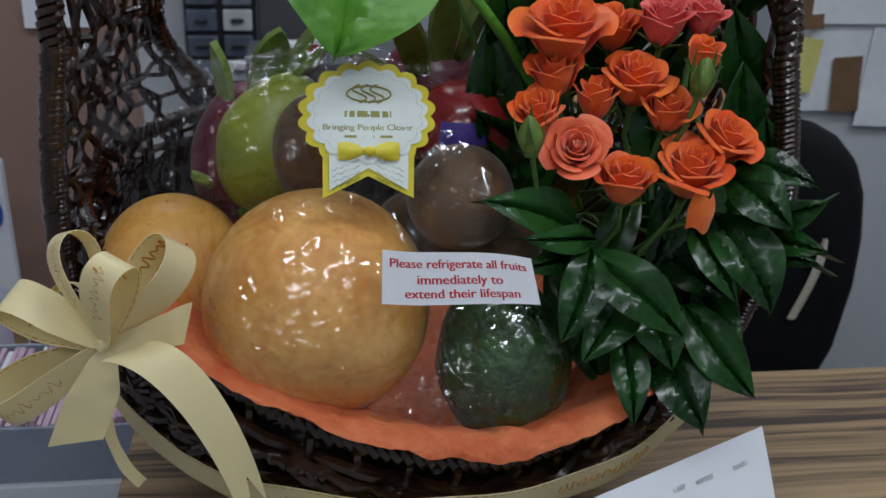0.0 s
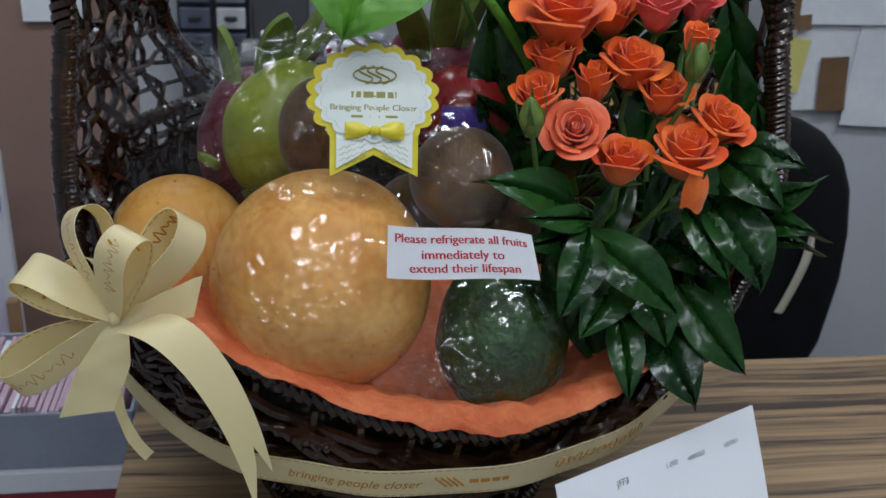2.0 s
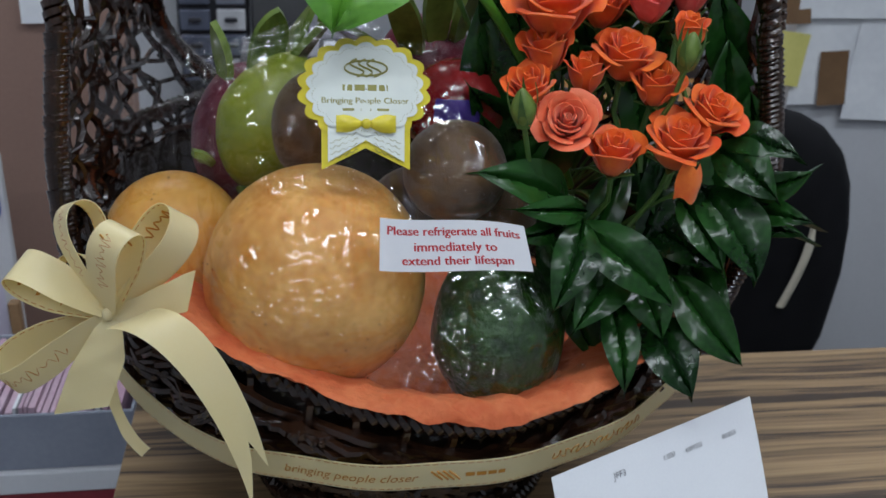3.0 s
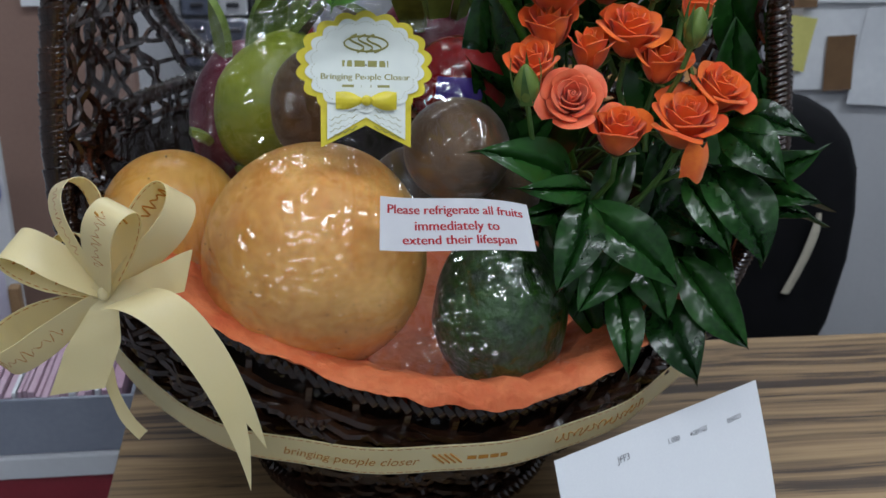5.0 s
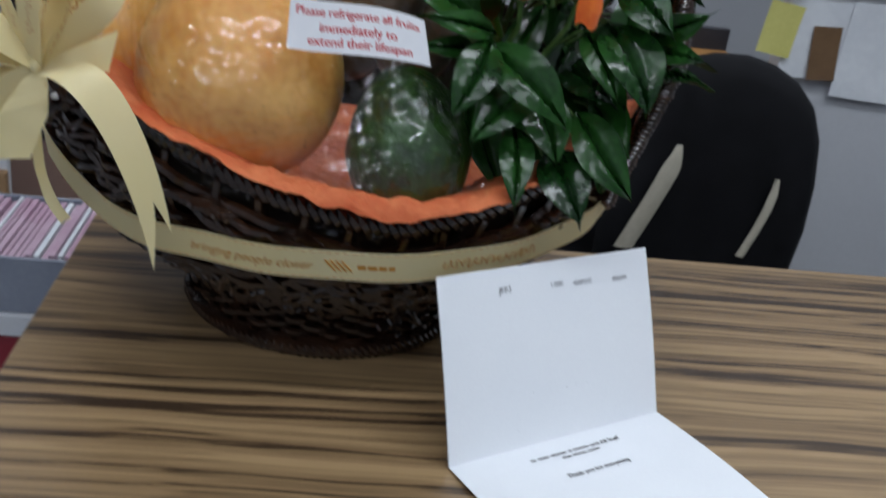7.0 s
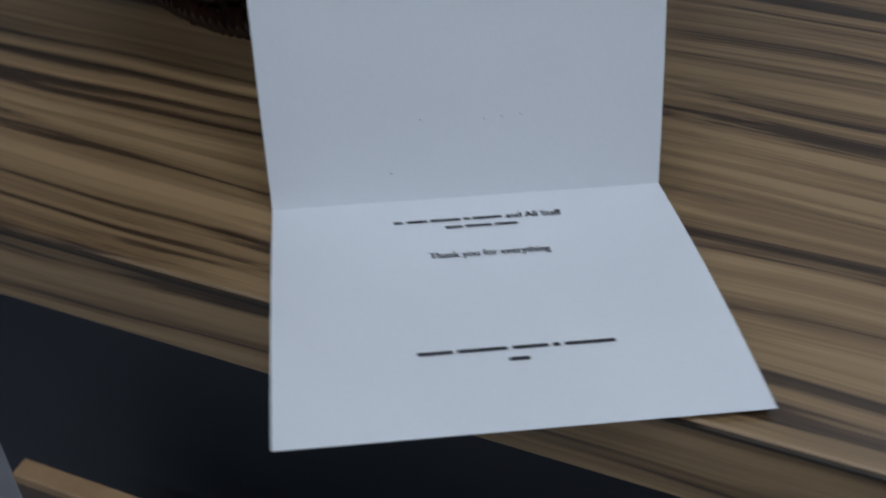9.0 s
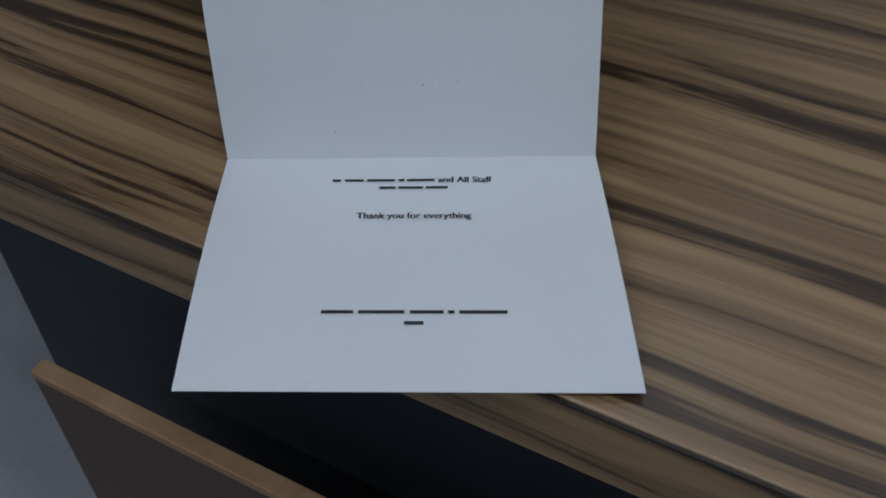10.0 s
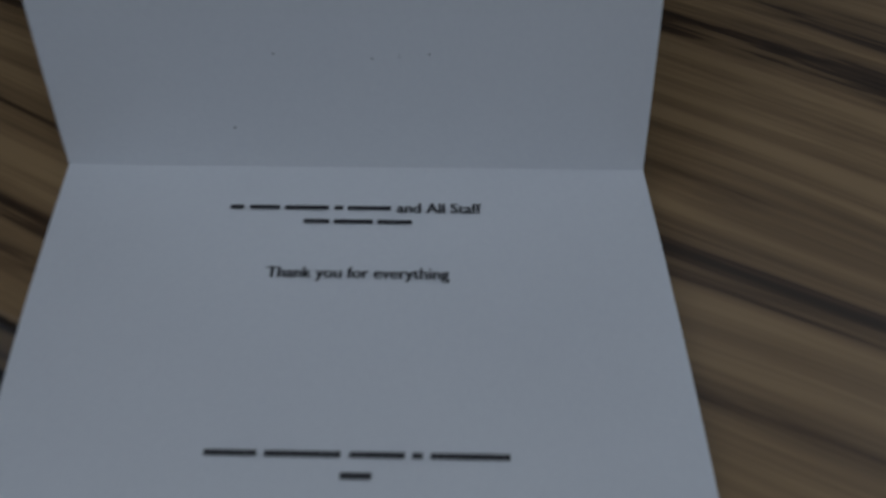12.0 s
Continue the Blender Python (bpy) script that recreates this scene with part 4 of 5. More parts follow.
def green_bud(at, size, aim):
    ob = thing("rosebud", "closed green rosebud with pointed sepals", "rosebud", "rosebuds")
    bm = ball(bmesh.new(), (0, 0, size), (size * 0.62, size * 0.62, size), None, 0.04, 60, lambda c: 1 - 0.45 * max(0, c.z), 20, 14)
    part("bud", bm, SCALE, ob)
    for k in range(4):
        a = k * math.tau / 4
        d, s = Vector((math.cos(a), math.sin(a), 0)), Vector((-math.sin(a), math.cos(a), 0))
        part("sepal", sheet(bmesh.new(), [[d * size * (0.3 + 0.42 * math.sin(t * 2.2)) + Vector((0, 0, size * 2.3 * t)) + s * size * 0.3 * (1 - t) * q for q in (-1, 0, 1)] for t in (0, 0.2, 0.4, 0.6, 0.8, 1.0)], 0.0004), STEM, ob)
    part("stem", tube(bmesh.new(), [(0, 0, 0), (0.001, 0.004, -size * 2), (0.002, 0.012, -size * 4)], 0.0014), STEM, ob)
    ob.matrix_world = facing(at, size, aim, 20)


green_bud((0.0672, 0.1180, 1.0465), 0.0105, (-0.15, -0.2, 1))
green_bud((0.1518, 0.1280, 1.0716), 0.010, (0.05, -0.15, 1))
bm = bmesh.new()
c = Vector((0.1540, 0.1120, 1.0071))
sheet(bm, [[c + Vector(((i / 8 - 0.5) * 0.014 * (0.4 + 0.6 * math.sin(min(1, j / 6 + 0.2) * 2.2)), -0.004 * math.cos(i / 8 * 3.1 - 1.5) + 0.003 * (j / 6) ** 2, 0.012 - 0.02 * j / 6 + 0.002 * math.sin(i * 0.8))) for i in range(9)] for j in range(7)], 0.0003)
tagged(part("fallen_petal", bm, PETAL), "single loose orange rose petal caught on a leaf", "petal")

# ---- leaves ----


def leaf_bm(base, tip, half, sag=0.10, cup=0.25, face=(-0.15, -0.85, 0.45), quilt=0.0011, seed=0.0, heart=0.0):
    """A pointed leaf from base to tip, with a sunk midrib, swollen panels between its veins and an arched spine."""
    base, tip, face = Vector(base), Vector(tip), Vector(face).normalized()
    d = tip - base
    length = d.length
    d.normalize()
    side = d.cross(face).normalized()
    up = side.cross(d).normalized()
    rows = []
    for i in range(21):
        t = i / 20
        w = half * (math.sin(math.pi * t ** 0.92) ** 0.72 if 0 < t < 1 else 0) * (1 - 0.30 * t ** 4)
        w = max(w, half * heart * (1 - t) ** 2, 0.0003)
        spine = base + d * length * t + up * length * (sag * math.sin(math.pi * t * 0.9) - 0.08 * t * t) + side * half * 0.18 * math.sin(t * 3 + seed)
        row = []
        for q in range(-5, 6):
            s = q / 5
            vein = math.sin((t * 8.5 - abs(s) * 1.5) * math.pi) ** 2
            lift = cup * w * (abs(s) ** 1.3) + quilt * vein * (1 - abs(s)) * (abs(s) > 0.05) * 1.6 - quilt * 1.2 * (q == 0)
            lift += 0.0012 * noise.noise(Vector((s * 2, t * 4, seed)))
            row.append(spine + side * w * s + up * lift)
        rows.append(row)
    return sheet(bmesh.new(), rows, 0.0004)


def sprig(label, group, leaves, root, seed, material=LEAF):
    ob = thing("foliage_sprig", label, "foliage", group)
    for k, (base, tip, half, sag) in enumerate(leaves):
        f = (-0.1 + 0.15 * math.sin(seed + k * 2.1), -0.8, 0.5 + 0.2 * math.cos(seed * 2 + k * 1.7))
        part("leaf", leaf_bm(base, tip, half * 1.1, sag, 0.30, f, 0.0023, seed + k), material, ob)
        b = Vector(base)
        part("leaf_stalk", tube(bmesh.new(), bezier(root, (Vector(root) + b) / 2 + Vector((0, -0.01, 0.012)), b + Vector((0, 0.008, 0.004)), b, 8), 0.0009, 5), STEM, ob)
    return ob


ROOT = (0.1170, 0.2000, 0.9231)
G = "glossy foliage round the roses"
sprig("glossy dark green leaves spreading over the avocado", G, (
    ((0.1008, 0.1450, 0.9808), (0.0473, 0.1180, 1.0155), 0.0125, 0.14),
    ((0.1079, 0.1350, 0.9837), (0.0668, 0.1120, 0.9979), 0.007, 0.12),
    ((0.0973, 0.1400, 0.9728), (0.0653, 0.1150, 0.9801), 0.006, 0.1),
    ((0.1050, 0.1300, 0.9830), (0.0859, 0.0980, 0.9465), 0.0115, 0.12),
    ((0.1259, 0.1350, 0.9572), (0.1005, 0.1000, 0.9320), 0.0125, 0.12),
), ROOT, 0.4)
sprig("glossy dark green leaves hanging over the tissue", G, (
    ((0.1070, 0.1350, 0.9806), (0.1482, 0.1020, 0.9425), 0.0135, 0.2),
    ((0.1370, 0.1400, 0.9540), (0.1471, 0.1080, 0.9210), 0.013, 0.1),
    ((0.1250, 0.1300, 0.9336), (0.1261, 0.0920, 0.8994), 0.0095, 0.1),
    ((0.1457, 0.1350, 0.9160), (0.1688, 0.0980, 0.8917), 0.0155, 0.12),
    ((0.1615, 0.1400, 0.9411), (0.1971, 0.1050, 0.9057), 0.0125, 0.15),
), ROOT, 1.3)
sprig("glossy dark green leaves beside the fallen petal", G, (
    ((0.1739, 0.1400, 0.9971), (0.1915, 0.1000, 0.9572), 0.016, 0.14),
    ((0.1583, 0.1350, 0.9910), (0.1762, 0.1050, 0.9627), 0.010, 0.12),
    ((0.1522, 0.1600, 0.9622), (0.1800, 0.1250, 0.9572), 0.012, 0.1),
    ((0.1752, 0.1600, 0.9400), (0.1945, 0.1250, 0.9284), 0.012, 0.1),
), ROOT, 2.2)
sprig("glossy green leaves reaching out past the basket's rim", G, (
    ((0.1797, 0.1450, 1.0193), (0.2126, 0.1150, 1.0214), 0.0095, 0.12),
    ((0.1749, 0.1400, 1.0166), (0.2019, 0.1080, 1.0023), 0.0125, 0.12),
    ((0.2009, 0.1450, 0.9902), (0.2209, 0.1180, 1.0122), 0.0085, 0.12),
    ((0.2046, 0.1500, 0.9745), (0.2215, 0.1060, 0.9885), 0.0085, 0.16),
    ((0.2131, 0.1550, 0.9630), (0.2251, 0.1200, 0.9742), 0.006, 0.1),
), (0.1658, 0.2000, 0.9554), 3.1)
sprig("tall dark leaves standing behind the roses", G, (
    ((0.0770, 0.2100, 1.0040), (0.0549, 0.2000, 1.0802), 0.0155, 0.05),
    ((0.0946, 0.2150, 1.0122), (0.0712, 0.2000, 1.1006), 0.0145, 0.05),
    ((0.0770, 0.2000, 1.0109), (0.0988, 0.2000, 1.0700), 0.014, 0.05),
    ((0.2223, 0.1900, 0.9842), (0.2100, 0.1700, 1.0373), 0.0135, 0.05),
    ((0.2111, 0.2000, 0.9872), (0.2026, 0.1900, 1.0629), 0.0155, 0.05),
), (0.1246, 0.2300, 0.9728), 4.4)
r5 = random.Random(12)
backing = []
for k in range(26):
    x, z = r5.uniform(0.07, 0.215), r5.uniform(0.93, 1.11)
    ang = r5.uniform(-1.2, 1.2)
    backing.append(((x, r5.uniform(0.2, 0.235), z - 0.02), (x + 0.05 * math.sin(ang), r5.uniform(0.175, 0.205), z + 0.045 * math.cos(ang)), r5.uniform(0.011, 0.016), 0.06))
sprig("dense dark leaves filling the shade behind the roses", G, backing, (0.1252, 0.2500, 0.9507), 6.0)
r5 = random.Random(5)
low = []
for k in range(14):
    x, z = r5.uniform(0.09, 0.2), r5.uniform(0.92, 1.0)
    low.append(((x, 0.18, z + 0.02), (x + r5.uniform(-0.03, 0.03), r5.uniform(0.14, 0.155), z - 0.035), r5.uniform(0.010, 0.014), 0.1))
sprig("dense dark leaves in the shade under the roses", G, low, (0.1252, 0.2200, 0.9633), 8.0)

top_leaf = thing("anthurium_leaf", "broad bright green leaf hanging over the fruit", "leaf")
part("leaf", leaf_bm((-0.0083, 0.1650, 1.1483), (-0.0320, 0.1220, 1.0875), 0.044, 0.08, 0.16, (-0.1, -0.9, 0.25), 0.0040, 2.0, 0.6), LIME_LEAF, top_leaf)
part("leaf_stalk", tube(bmesh.new(), bezier((-0.0083, 0.1650, 1.1483), (0.0195, 0.2000, 1.1541), (0.0413, 0.2200, 1.1024), (0.0945, 0.2400, 0.9714), 14), 0.0018), STEM, top_leaf)
flower_stem = tagged(part("flower_stem", tube(bmesh.new(), bezier((0.0457, 0.1850, 1.1022), (0.0549, 0.1850, 1.0884), (0.0791, 0.1900, 1.0715), (0.1250, 0.2300, 0.9626), 14), 0.0028, 8), LIME_LEAF), "thick pale green flower stem crossing behind the roses", "stem")

# ---- folded greeting card ----
HL, HR = Vector((0.1030, 0.0450, 0.7515)), Vector((0.2410, 0.1060, 0.7600))
NL, NR = Vector((0.1559, -0.0578, 0.7485)), Vector((0.2994, 0.0120, 0.7530))
FL, FR = Vector((0.0850, 0.0745, 0.8590)), Vector((0.2230, 0.1425, 0.8585))


def on_card(x, y, lift=0.0):
    """x along the fold 0..0.148; y from the fold, downwards negative over the lying half, upwards positive over the standing half."""
    u = x / 0.148
    fold = HL.lerp(HR, u)
    far, near = FL.lerp(FR, u), NL.lerp(NR, u)
    nrm_low = (HR - HL).cross(HL - NL).normalized()
    nrm_up = (HR - HL).cross(FL - HL).normalized()
    if y >= 0:
        t = y / 0.105
        p, nrm = fold.lerp(far, t), nrm_up
        p = p + nrm * 0.0016 * math.sin(math.pi * t)
    else:
        t = -y / 0.105
        p, nrm = fold.lerp(near, t), nrm_low
        p = p + nrm * 0.0024 * math.sin(math.pi * t)
    return p + nrm * (lift if nrm.z > 0 or nrm.y < 0 else -lift)


card = thing("greeting_card", "white folded greeting card with printed thanks standing on the counter", "greeting card")
part("lying_half", sheet(bmesh.new(), [[on_card(0.148 * i / 12, -0.105 * j / 10) for i in range(13)] for j in range(11)], 0.0003), PAPER, card)
part("standing_half", sheet(bmesh.new(), [[on_card(0.148 * i / 12, 0.105 * j / 10) for i in range(13)] for j in range(11)], 0.0003), PAPER, card)
INK_LIFT = 0.0007
bm = bmesh.new()
words(bm, "and All Staff", 0.0205, lambda x, y: on_card(0.0965 + x, -0.0132 + y, INK_LIFT), 0.00013)
words(bm, "Thank you for everything", 0.0424, lambda x, y: on_card(0.0768 + x, -0.0321 + y, INK_LIFT), 0.00013)
bars(bm, [(0.0449, 0.0482), (0.0498, 0.0572), (0.0585, 0.0694), (0.0708, 0.0730), (0.0741, 0.0848)], 0.0012, -0.0132, lambda x, y: on_card(x, y, INK_LIFT))
bars(bm, [(0.0634, 0.0697), (0.0708, 0.0803), (0.0814, 0.0898)], 0.0012, -0.0173, lambda x, y: on_card(x, y, INK_LIFT))
bars(bm, [(0.0458, 0.0567), (0.0583, 0.0739), (0.0757, 0.0870), (0.0885, 0.0906), (0.0922, 0.1082)], 0.0013, -0.0752, lambda x, y: on_card(x, y, INK_LIFT))
bars(bm, [(0.0738, 0.0802)], 0.0014, -0.0796, lambda x, y: on_card(x, y, INK_LIFT))
part("writing", bm, INK, card, "small black printed lines", smooth=False)
bm = bmesh.new()
for text, u, w, y in (("JFF3", 0.0430, 0.0086, 0.0925), ("1.000", 0.0793, 0.0082, 0.0912), ("4089502", 0.0976, 0.0132, 0.0902), ("000001", 0.1252, 0.0108, 0.0890)):
    words(bm, text, w, lambda x, v, u=u, y=y: on_card(u + x, y + v, INK_LIFT))
part("numbers", bm, GREY_INK, card, "small grey printed figures", smooth=False)
bm = bmesh.new()
for u, y, r in ((0.046, 0.0115, 0.00035), (0.0815, 0.030, 0.0003), (0.088, 0.0305, 0.00025), (0.058, 0.031, 0.0003), (0.095, 0.031, 0.0003)):
    vs = [bm.verts.new(on_card(u + r * math.cos(k), y + r * 0.7 * math.sin(k), INK_LIFT)) for k in range(6)]
    bm.faces.new(vs)
part("specks", bm, GREY_INK, card, "faint ink specks", smooth=False)

# ---- behind the counter: chair, pinboard, shelves ----
BLACK = surface("black_chair_fabric", (0.003, 0.003, 0.004), (0.007, 0.007, 0.009), 0.85, coarse=20, fine=600, bump=0.3)
PIPING = surface("beige_piping", (0.45, 0.41, 0.32), (0.58, 0.54, 0.44), 0.6, coarse=30)
STEEL = surface("black_steel", (0.01, 0.01, 0.012), (0.03, 0.03, 0.03), 0.4)
BLACK.node_tree.nodes["Principled BSDF"].inputs["Specular IOR Level"].default_value = 0.2
chair = thing("office_chair", "black fabric office chair with beige piping behind the counter", "office chair")


def slab(outline, depth, puff=0.012, y=0.0):
    """A rounded upholstered pad from a closed outline of (x, z)."""
    bm, n = bmesh.new(), len(outline)
    cx, cz = sum(p[0] for p in outline) / n, sum(p[1] for p in outline) / n
    rings = []
    for k, dy in ((0.0, -puff), (0.55, -puff * 0.8), (0.86, -puff * 0.3), (0.97, depth * 0.25), (1.0, depth * 0.5), (0.97, depth * 0.75), (0.8, depth), (0.0, depth)):
        rings.append([bm.verts.new(Vector((cx + (x - cx) * max(k, 0.01), y + dy, cz + (z - cz) * max(k, 0.01)))) for x, z in outline])
    for a, b in zip(rings, rings[1:]):
        for i in range(n):
            bm.faces.new((a[i], a[(i + 1) % n], b[(i + 1) % n], b[i]))
    return bm


BACK = [(0.352, 0.640), (0.370, 0.690), (0.388, 0.735), (0.404, 0.790), (0.412, 0.835), (0.424, 0.853), (0.450, 0.861), (0.490, 0.862), (0.525, 0.853), (0.556, 0.836), (0.582, 0.808), (0.597, 0.772), (0.606, 0.715), (0.608, 0.650), (0.598, 0.560), (0.570, 0.48), (0.530, 0.44), (0.420, 0.44), (0.370, 0.50), (0.352, 0.57)]
BACK = [(x + 0.03 * max(0.0, x - 0.40), z) for x, z in BACK]
part("backrest", slab(BACK, 0.06, 0.012, 0.7), BLACK, chair)
for pts, wide in ((((0.4180, 0.6830, 0.7600), (0.4160, 0.6810, 0.7320), (0.4010, 0.6810, 0.6950), (0.3760, 0.6860, 0.6250)), 0.011), (((0.5450, 0.6840, 0.7280), (0.5460, 0.6820, 0.7050), (0.5400, 0.6830, 0.6750), (0.5230, 0.6860, 0.6250)), 0.0045)):
    ln = bezier(*pts, 14)
    rows = [[p + Vector((wide * q * min(1, i / 5 + 0.15), -0.003 * (1 - q * q), 0)) for q in (-1, -0.3, 0.3, 1)] for i, p in enumerate(ln)]
    part("piping", sheet(bmesh.new(), rows, 0.002), PIPING, chair, "beige strip")
part("seat", box_bm(bmesh.new(), (0.28, 0.735, 0.40), (0.66, 1.02, 0.47), 0.025), BLACK, chair)
part("gas_lift", tube(bmesh.new(), [(0.48, 0.86, 0.07), (0.48, 0.86, 0.4)], 0.025, 12), STEEL, chair)
for k in range(5):
    a = k * math.tau / 5
    leg = part("leg", tube(bmesh.new(), [(0.48, 0.86, 0.09), (0.48 + 0.28 * math.cos(a), 0.86 + 0.28 * math.sin(a), 0.06)], lambda t: 0.022 - 0.008 * t, 8), STEEL, chair)
    part("castor", ball(bmesh.new(), (0.48 + 0.28 * math.cos(a), 0.86 + 0.28 * math.sin(a), 0.028), (0.026, 0.02, 0.028), None, 0, 1, None, 14, 10), STEEL, leg)

PARTITION = surface("pale_grey_partition", (0.5, 0.51, 0.54), (0.56, 0.57, 0.6), 0.6, coarse=4)
PIN_PAPER = surface("pinned_paper", (0.66, 0.68, 0.72), (0.78, 0.8, 0.83), 0.6, coarse=16, fine=90)
YELLOW = surface("yellow_note", (0.55, 0.52, 0.14), (0.66, 0.62, 0.2), 0.6)
BROWN_NOTE = surface("brown_card", (0.13, 0.07, 0.03), (0.18, 0.1, 0.045), 0.7, coarse=30)
tagged(block("partition", (0.66, 1.031, 0.0), (2.3, 1.071, 1.5), PARTITION, bevel=0.003), "pale grey office partition with pinned papers", "partition", kind="structure")


def pinned(name, at, w, h, roll, material, label, y=1.027):
    rows = []
    for j in range(6):
        row = []
        for i in range(6):
            x, z = (i / 5 - 0.5) * w, (j / 5 - 0.5) * h
            c, s = math.cos(math.radians(roll)), math.sin(math.radians(roll))
            row.append(Vector((at[0] + x * c - z * s, y - 0.006 * (1 - j / 5) ** 2 - 0.001, at[2] + x * s + z * c)))
        rows.append(row)
    tagged(part(name, sheet(bmesh.new(), rows, 0.0004), material), label, "paper", "papers on the partition")


pinned("pinned_note", (0.7180, 1.02, 0.8140), 0.043, 0.078, 3, BROWN_NOTE, "small brown card pinned to the partition", 1.020)
pinned("pinned_note", (0.6440, 1.02, 0.8430), 0.052, 0.075, -8, YELLOW, "crumpled yellow note pinned to the partition", 1.020)
pinned("pinned_note", (0.6400, 1.02, 0.9150), 0.055, 0.045, 2, BROWN_NOTE, "brown card above the yellow note", 1.020)
pinned("pinned_paper", (0.7050, 1.02, 0.8500), 0.10, 0.150, 1, PIN_PAPER, "white printed sheet pinned to the partition")
pinned("pinned_paper", (0.8000, 1.02, 0.8250), 0.11, 0.150, -3, PIN_PAPER, "white printed sheet pinned beside a note", 1.024)
pinned("pinned_paper", (0.7300, 1.02, 0.9650), 0.16, 0.130, 0, PIN_PAPER, "white printed sheet high on the partition", 1.023)

PINKBROWN = surface("pinkish_brown_partition", (0.27, 0.165, 0.13), (0.33, 0.21, 0.165), 0.65, coarse=5)
WHITE_PAINT = surface("white_painted_metal", (0.62, 0.63, 0.66), (0.7, 0.71, 0.74), 0.5, coarse=5)
DRAWER_BLUE = surface("blue_grey_drawer", (0.09, 0.1, 0.15), (0.14, 0.16, 0.22), 0.45, coarse=12)
DARK_CAB = surface("dark_cabinet", (0.02, 0.02, 0.025), (0.04, 0.04, 0.05), 0.5, coarse=12)
BLUE = surface("blue_plastic", (0.02, 0.06, 0.35), (0.03, 0.1, 0.45), 0.4)
RED = surface("dark_red_card", (0.2, 0.01, 0.02), (0.28, 0.02, 0.035), 0.5, coarse=20)
GREYPLASTIC = surface("cloudy_plastic", (0.2, 0.22, 0.28), (0.27, 0.29, 0.35), 0.35, coarse=14)
PINKFILE = surface("pink_paper_edges", (0.44, 0.26, 0.35), (0.56, 0.42, 0.5), 0.6, coarse=20, fine=200)
ORANGEWOOD = surface("orange_brown_wood", (0.28, 0.13, 0.035), (0.38, 0.19, 0.06), 0.45, coarse=8, stretch=(1, 8, 8))

tagged(block("screen_panel", (-0.425, 0.95, 0.0), (-0.2470, 0.98, 1.5), PINKBROWN, bevel=0.003), "pinkish brown office screen beside the counter", "office screen", kind="structure")
pinned("pinned_paper", (-0.330, 0.94, 0.955), 0.08, 0.09, 1, PIN_PAPER, "white sheet on the brown screen", 0.946)
tagged(block("column", (-0.372, 1.75, 0.0), (-0.276, 1.9, TOP), WHITE_PAINT, bevel=0.004), "white painted column", "column", kind="structure")

unit = thing("drawer_unit", "dark drawer unit with blue-grey and white drawers", "drawer unit", at=(0, 0, 0))
block("body", (-0.267, 1.66, 0.0), (-0.136, 1.72, 1.3), DARK_CAB, unit)
for k in range(13):
    z = 0.645 + k * 0.0485
    for a, b, mt in ((-0.262, -0.206, DRAWER_BLUE), (-0.194, -0.141, (WHITE_PAINT, DRAWER_BLUE, WHITE_PAINT, GREYPLASTIC)[k % 4])):
        dr = part("drawer", box_bm(bmesh.new(), (a, 1.646, z), (b, 1.66, z + 0.039), 0.003), mt, unit, smooth=False)
        part("handle", box_bm(bmesh.new(), ((a + b) / 2 - 0.012, 1.636, z + 0.017), ((a + b) / 2 + 0.012, 1.646, z + 0.025), 0.002), DARK_CAB, dr, smooth=False)

CUPBOARD = surface("dark_grey_cupboard", (0.07, 0.07, 0.075), (0.1, 0.1, 0.105), 0.5, coarse=6)
cupboard = thing("cupboard", "dark grey cupboard standing against the back wall", "cupboard")
block("body", (-0.13, 1.66, 0.0), (-0.02, 2.05, 1.4), CUPBOARD, cupboard)
block("door", (-0.126, 1.65, 0.06), (-0.024, 1.66, 1.38), CUPBOARD, cupboard)
SHELF_Z = 0.755
shelf = thing("side_table", "grey side table with small packets on it", "side table")
block("tabletop", (-0.14, 1.36, SHELF_Z - 0.025), (0.12, 1.52, SHELF_Z), CUPBOARD, shelf)
for lx in (-0.13, 0.095):
    for ly in (1.37, 1.495):
        block("leg", (lx, ly, 0.0), (lx + 0.015, ly + 0.015, SHELF_Z - 0.025), DARK_CAB, shelf)
r9 = random.Random(21)
x = -0.105
while x < 0.04:
    w, h = r9.uniform(0.018, 0.032), r9.uniform(0.02, 0.045)
    packet = thing("packet", "small white packet with a red patch", "packet", "packets on the side table")
    block("box", (x, 1.39, SHELF_Z), (x + w, 1.42, SHELF_Z + h), WHITE_PAINT, packet, 0.002)
    block("patch", (x + 0.003, 1.3885, SHELF_Z + h * 0.3), (x + w * 0.6, 1.3899, SHELF_Z + h * 0.75), RED, packet, 0, "red printed patch")
    x += w + r9.uniform(0.004, 0.014)

desk2 = thing("back_desk", "low desk with orange-brown wooden edge behind the chair", "desk")
block("tabletop", (0.1, 0.96, 0.585), (0.64, 1.2, 0.613), ORANGEWOOD, desk2)
block("shelf", (0.1, 1.02, 0.745), (0.64, 1.2, 0.765), ORANGEWOOD, desk2)
block("panel", (0.12, 1.06, 0.0), (0.62, 1.08, 0.585), DARK_CAB, desk2)
block("shelf_back", (0.1, 1.2, 0.0), (0.64, 1.215, 0.80), DARK_CAB, desk2)
tagged(block("blue_tray", (0.34, 1.0, 0.6135), (0.60, 1.16, 0.664), BLUE, bevel=0.004), "shallow blue plastic tray on the back desk", "tray")


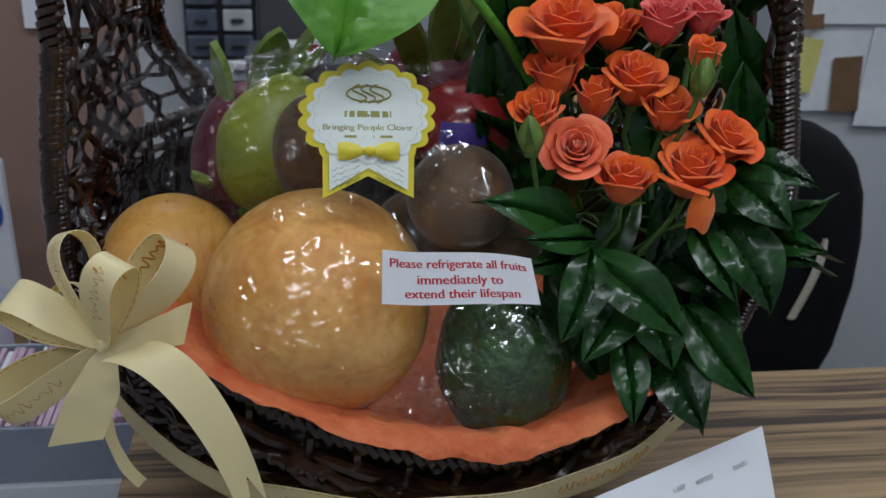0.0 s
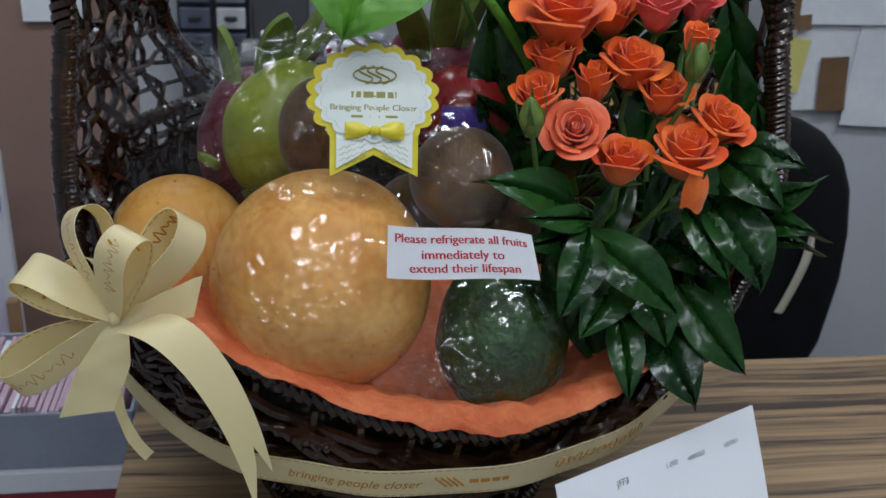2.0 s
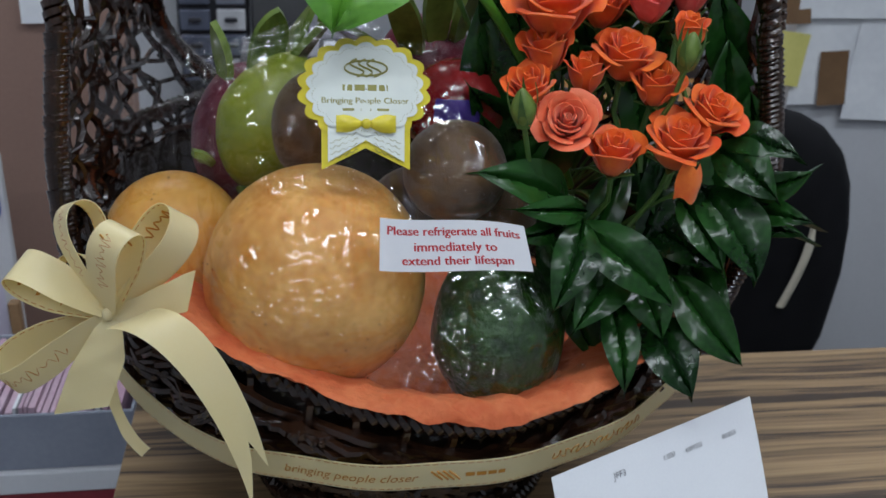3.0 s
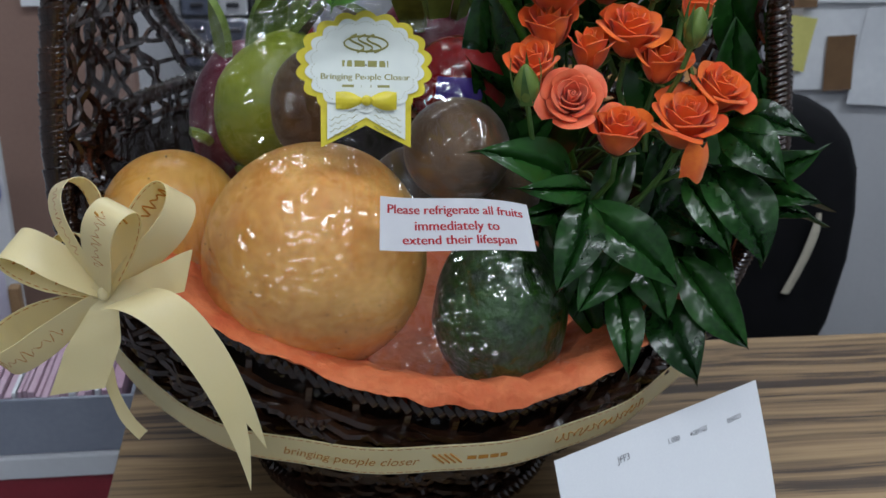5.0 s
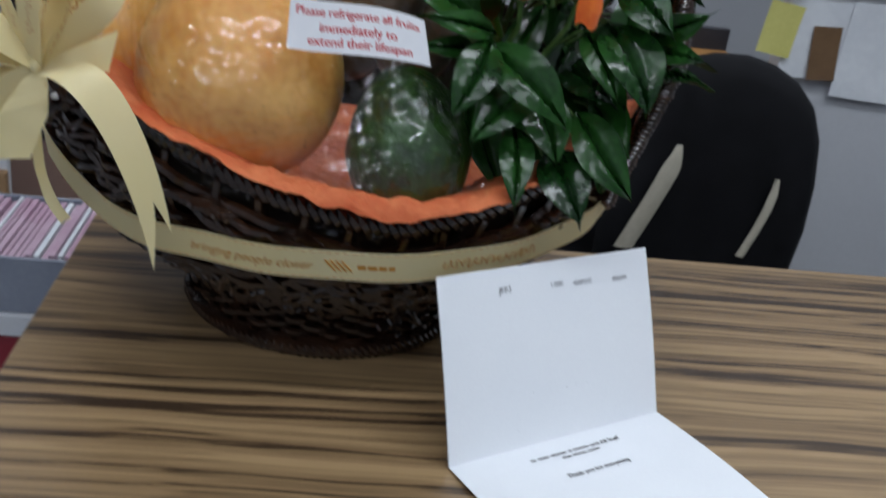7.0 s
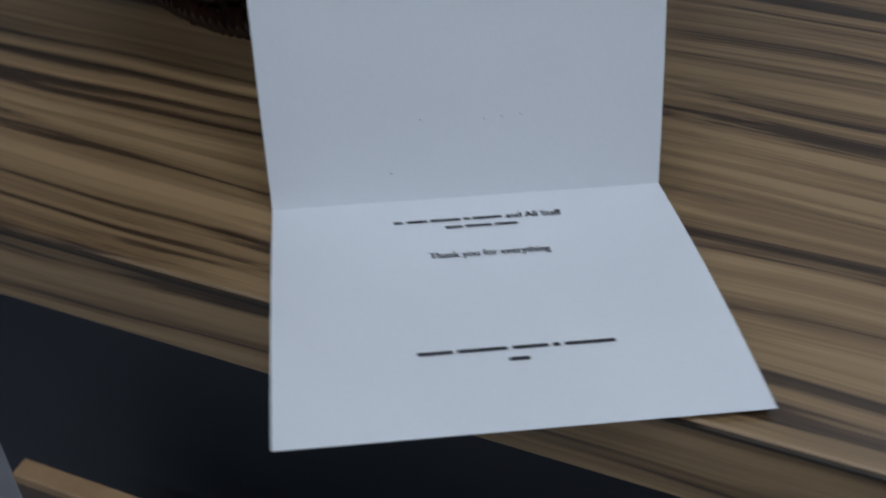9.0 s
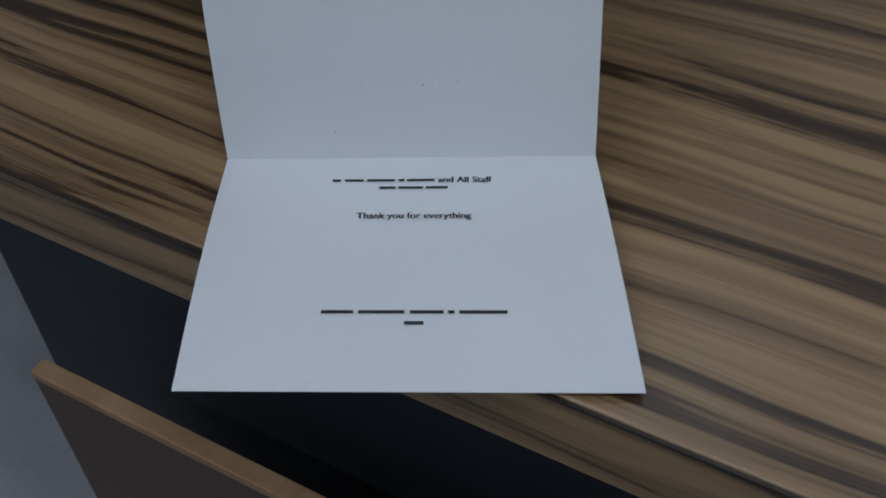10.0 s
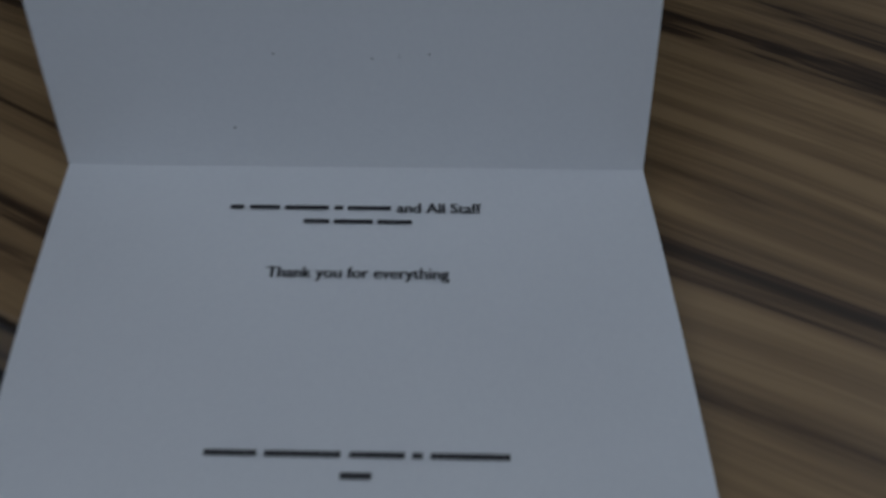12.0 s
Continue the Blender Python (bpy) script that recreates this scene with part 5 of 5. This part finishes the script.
def tub(at, r, h, label):
    ob = thing("tub", label, "tub", "tubs on the back desk")
    n, bm = 20, bmesh.new()
    rings = [[bm.verts.new((at[0] + q * r * math.cos(k * math.tau / n), at[1] + q * r * math.sin(k * math.tau / n), at[2] + z * h)) for k in range(n)] for q, z in ((0.05, 0), (0.8, 0), (0.85, 0.03), (1.0, 0.9), (1.04, 0.92), (1.04, 1.0), (0.94, 1.0), (0.9, 0.85), (0.05, 0.85))]
    for a, b in zip(rings, rings[1:]):
        for k in range(n):
            bm.faces.new((a[k], a[(k + 1) % n], b[(k + 1) % n], b[k]))
    part("body", bm, WHITE_PAINT, ob)
    part("print", tube(bmesh.new(), [(at[0] + r * 0.96 * math.cos(a), at[1] + r * 0.96 * math.sin(a), at[2] + h * 0.45) for a in [math.radians(230 + 8 * k) for k in range(11)]], h * 0.16, 6), TAN_EDGE, ob, "tan printed patch")


for x, y, r in ((0.372, 1.04, 0.022), (0.418, 1.06, 0.019), (0.458, 1.04, 0.021)):
    tub((x, y, 0.6645), r, 0.045, "white plastic tub with a tan print")

# ---- beside the counter: tray of files, papers, whiteboard ----
stand = tagged(block("carton", (-0.62, 0.50, 0.0), (-0.225, 0.66, 0.553), RED, bevel=0.004), "dark red carton beside the counter", "carton")
tray = thing("file_tray", "cloudy plastic tray packed with pink files", "file tray", at=(0, 0, 0))
block("rim", (-0.625, 0.495, 0.5535), (-0.215, 0.665, 0.578), WHITE_PAINT, tray, label="white rim")
block("front", (-0.62, 0.50, 0.578), (-0.205, 0.504, 0.640), GREYPLASTIC, tray)
block("back", (-0.62, 0.656, 0.578), (-0.205, 0.66, 0.640), GREYPLASTIC, tray)
block("side", (-0.209, 0.504, 0.578), (-0.205, 0.656, 0.640), GREYPLASTIC, tray)
block("side", (-0.62, 0.504, 0.578), (-0.616, 0.656, 0.640), GREYPLASTIC, tray)
r6 = random.Random(8)
x = -0.608
while x < -0.222:
    w = r6.uniform(0.003, 0.007)
    tagged(block("file", (x, 0.508 + r6.uniform(0, 0.006), 0.579), (x + w, 0.65, 0.634 + r6.uniform(0.0, 0.008)), PINKFILE if r6.random() < 0.85 else PIN_PAPER, bevel=0.0006), "thin pink paper file standing in the tray", "file", "files in the tray")
    x += w + r6.uniform(0.0005, 0.002)
MAGNET = (-0.3920, 0.7970, 0.7320)
board = thing("whiteboard", "white board leaning beside the screen, with a blue magnet", "whiteboard")
block("panel", (-0.9, 0.80, 0.0), (MAGNET[0] + 0.012, 0.815, MAGNET[2] + 0.06), WHITE_PAINT, board)
part("magnet", ball(bmesh.new(), MAGNET, (0.008, 0.006, 0.018), None, 0, 1, None, 14, 10), BLUE, board, "blue magnet")
bm = box_bm(bmesh.new(), (MAGNET[0] + 0.001, 0.786, 0.0), (MAGNET[0] + 0.014, 0.80, MAGNET[2] - 0.12), 0.002)
part("frame", bm, TAN_EDGE, board, "thin wooden edge", smooth=False)

bm = bmesh.new()
sheet_at = Vector((MAGNET[0] - 0.055, 0.7985, MAGNET[2] - 0.155))
LILAC = surface("pale_lilac_sheet", (0.55, 0.53, 0.68), (0.64, 0.62, 0.75), 0.6, coarse=14, fine=90)
board_sheet = part("sheet", sheet(bm, [[sheet_at + Vector((0.052 * (i / 4 - 0.5) * 2, -0.0015 * (1 - j / 4), 0.06 * (j / 4 - 0.5) * 2)) for i in range(5)] for j in range(5)], 0.0004), LILAC, board, "pale lilac printed sheet")
for k, (bx, bz, bw) in enumerate(((-0.03, 0.032, 0.03), (0.004, 0.03, 0.016), (-0.028, -0.006, 0.036))):
    block("print", (sheet_at.x + bx, 0.7953, sheet_at.z + bz), (sheet_at.x + bx + bw, 0.7962, sheet_at.z + bz + 0.006), GREY_INK, board_sheet, 0, "dark printed bar")

corner = Vector((0.56, 0.300, 0.7510))
rows = [[corner + Vector((0.15 * i / 6, 0.03 * i / 6 - 0.09 * (j / 6 - 0.35), 0.0015 * math.sin(i * 0.9) ** 2)) for i in range(7)] for j in range(7)]
tagged(part("loose_sheet", sheet(bmesh.new(), rows, 0.0003), PAPER), "plain white sheet of paper lying on the counter", "paper")
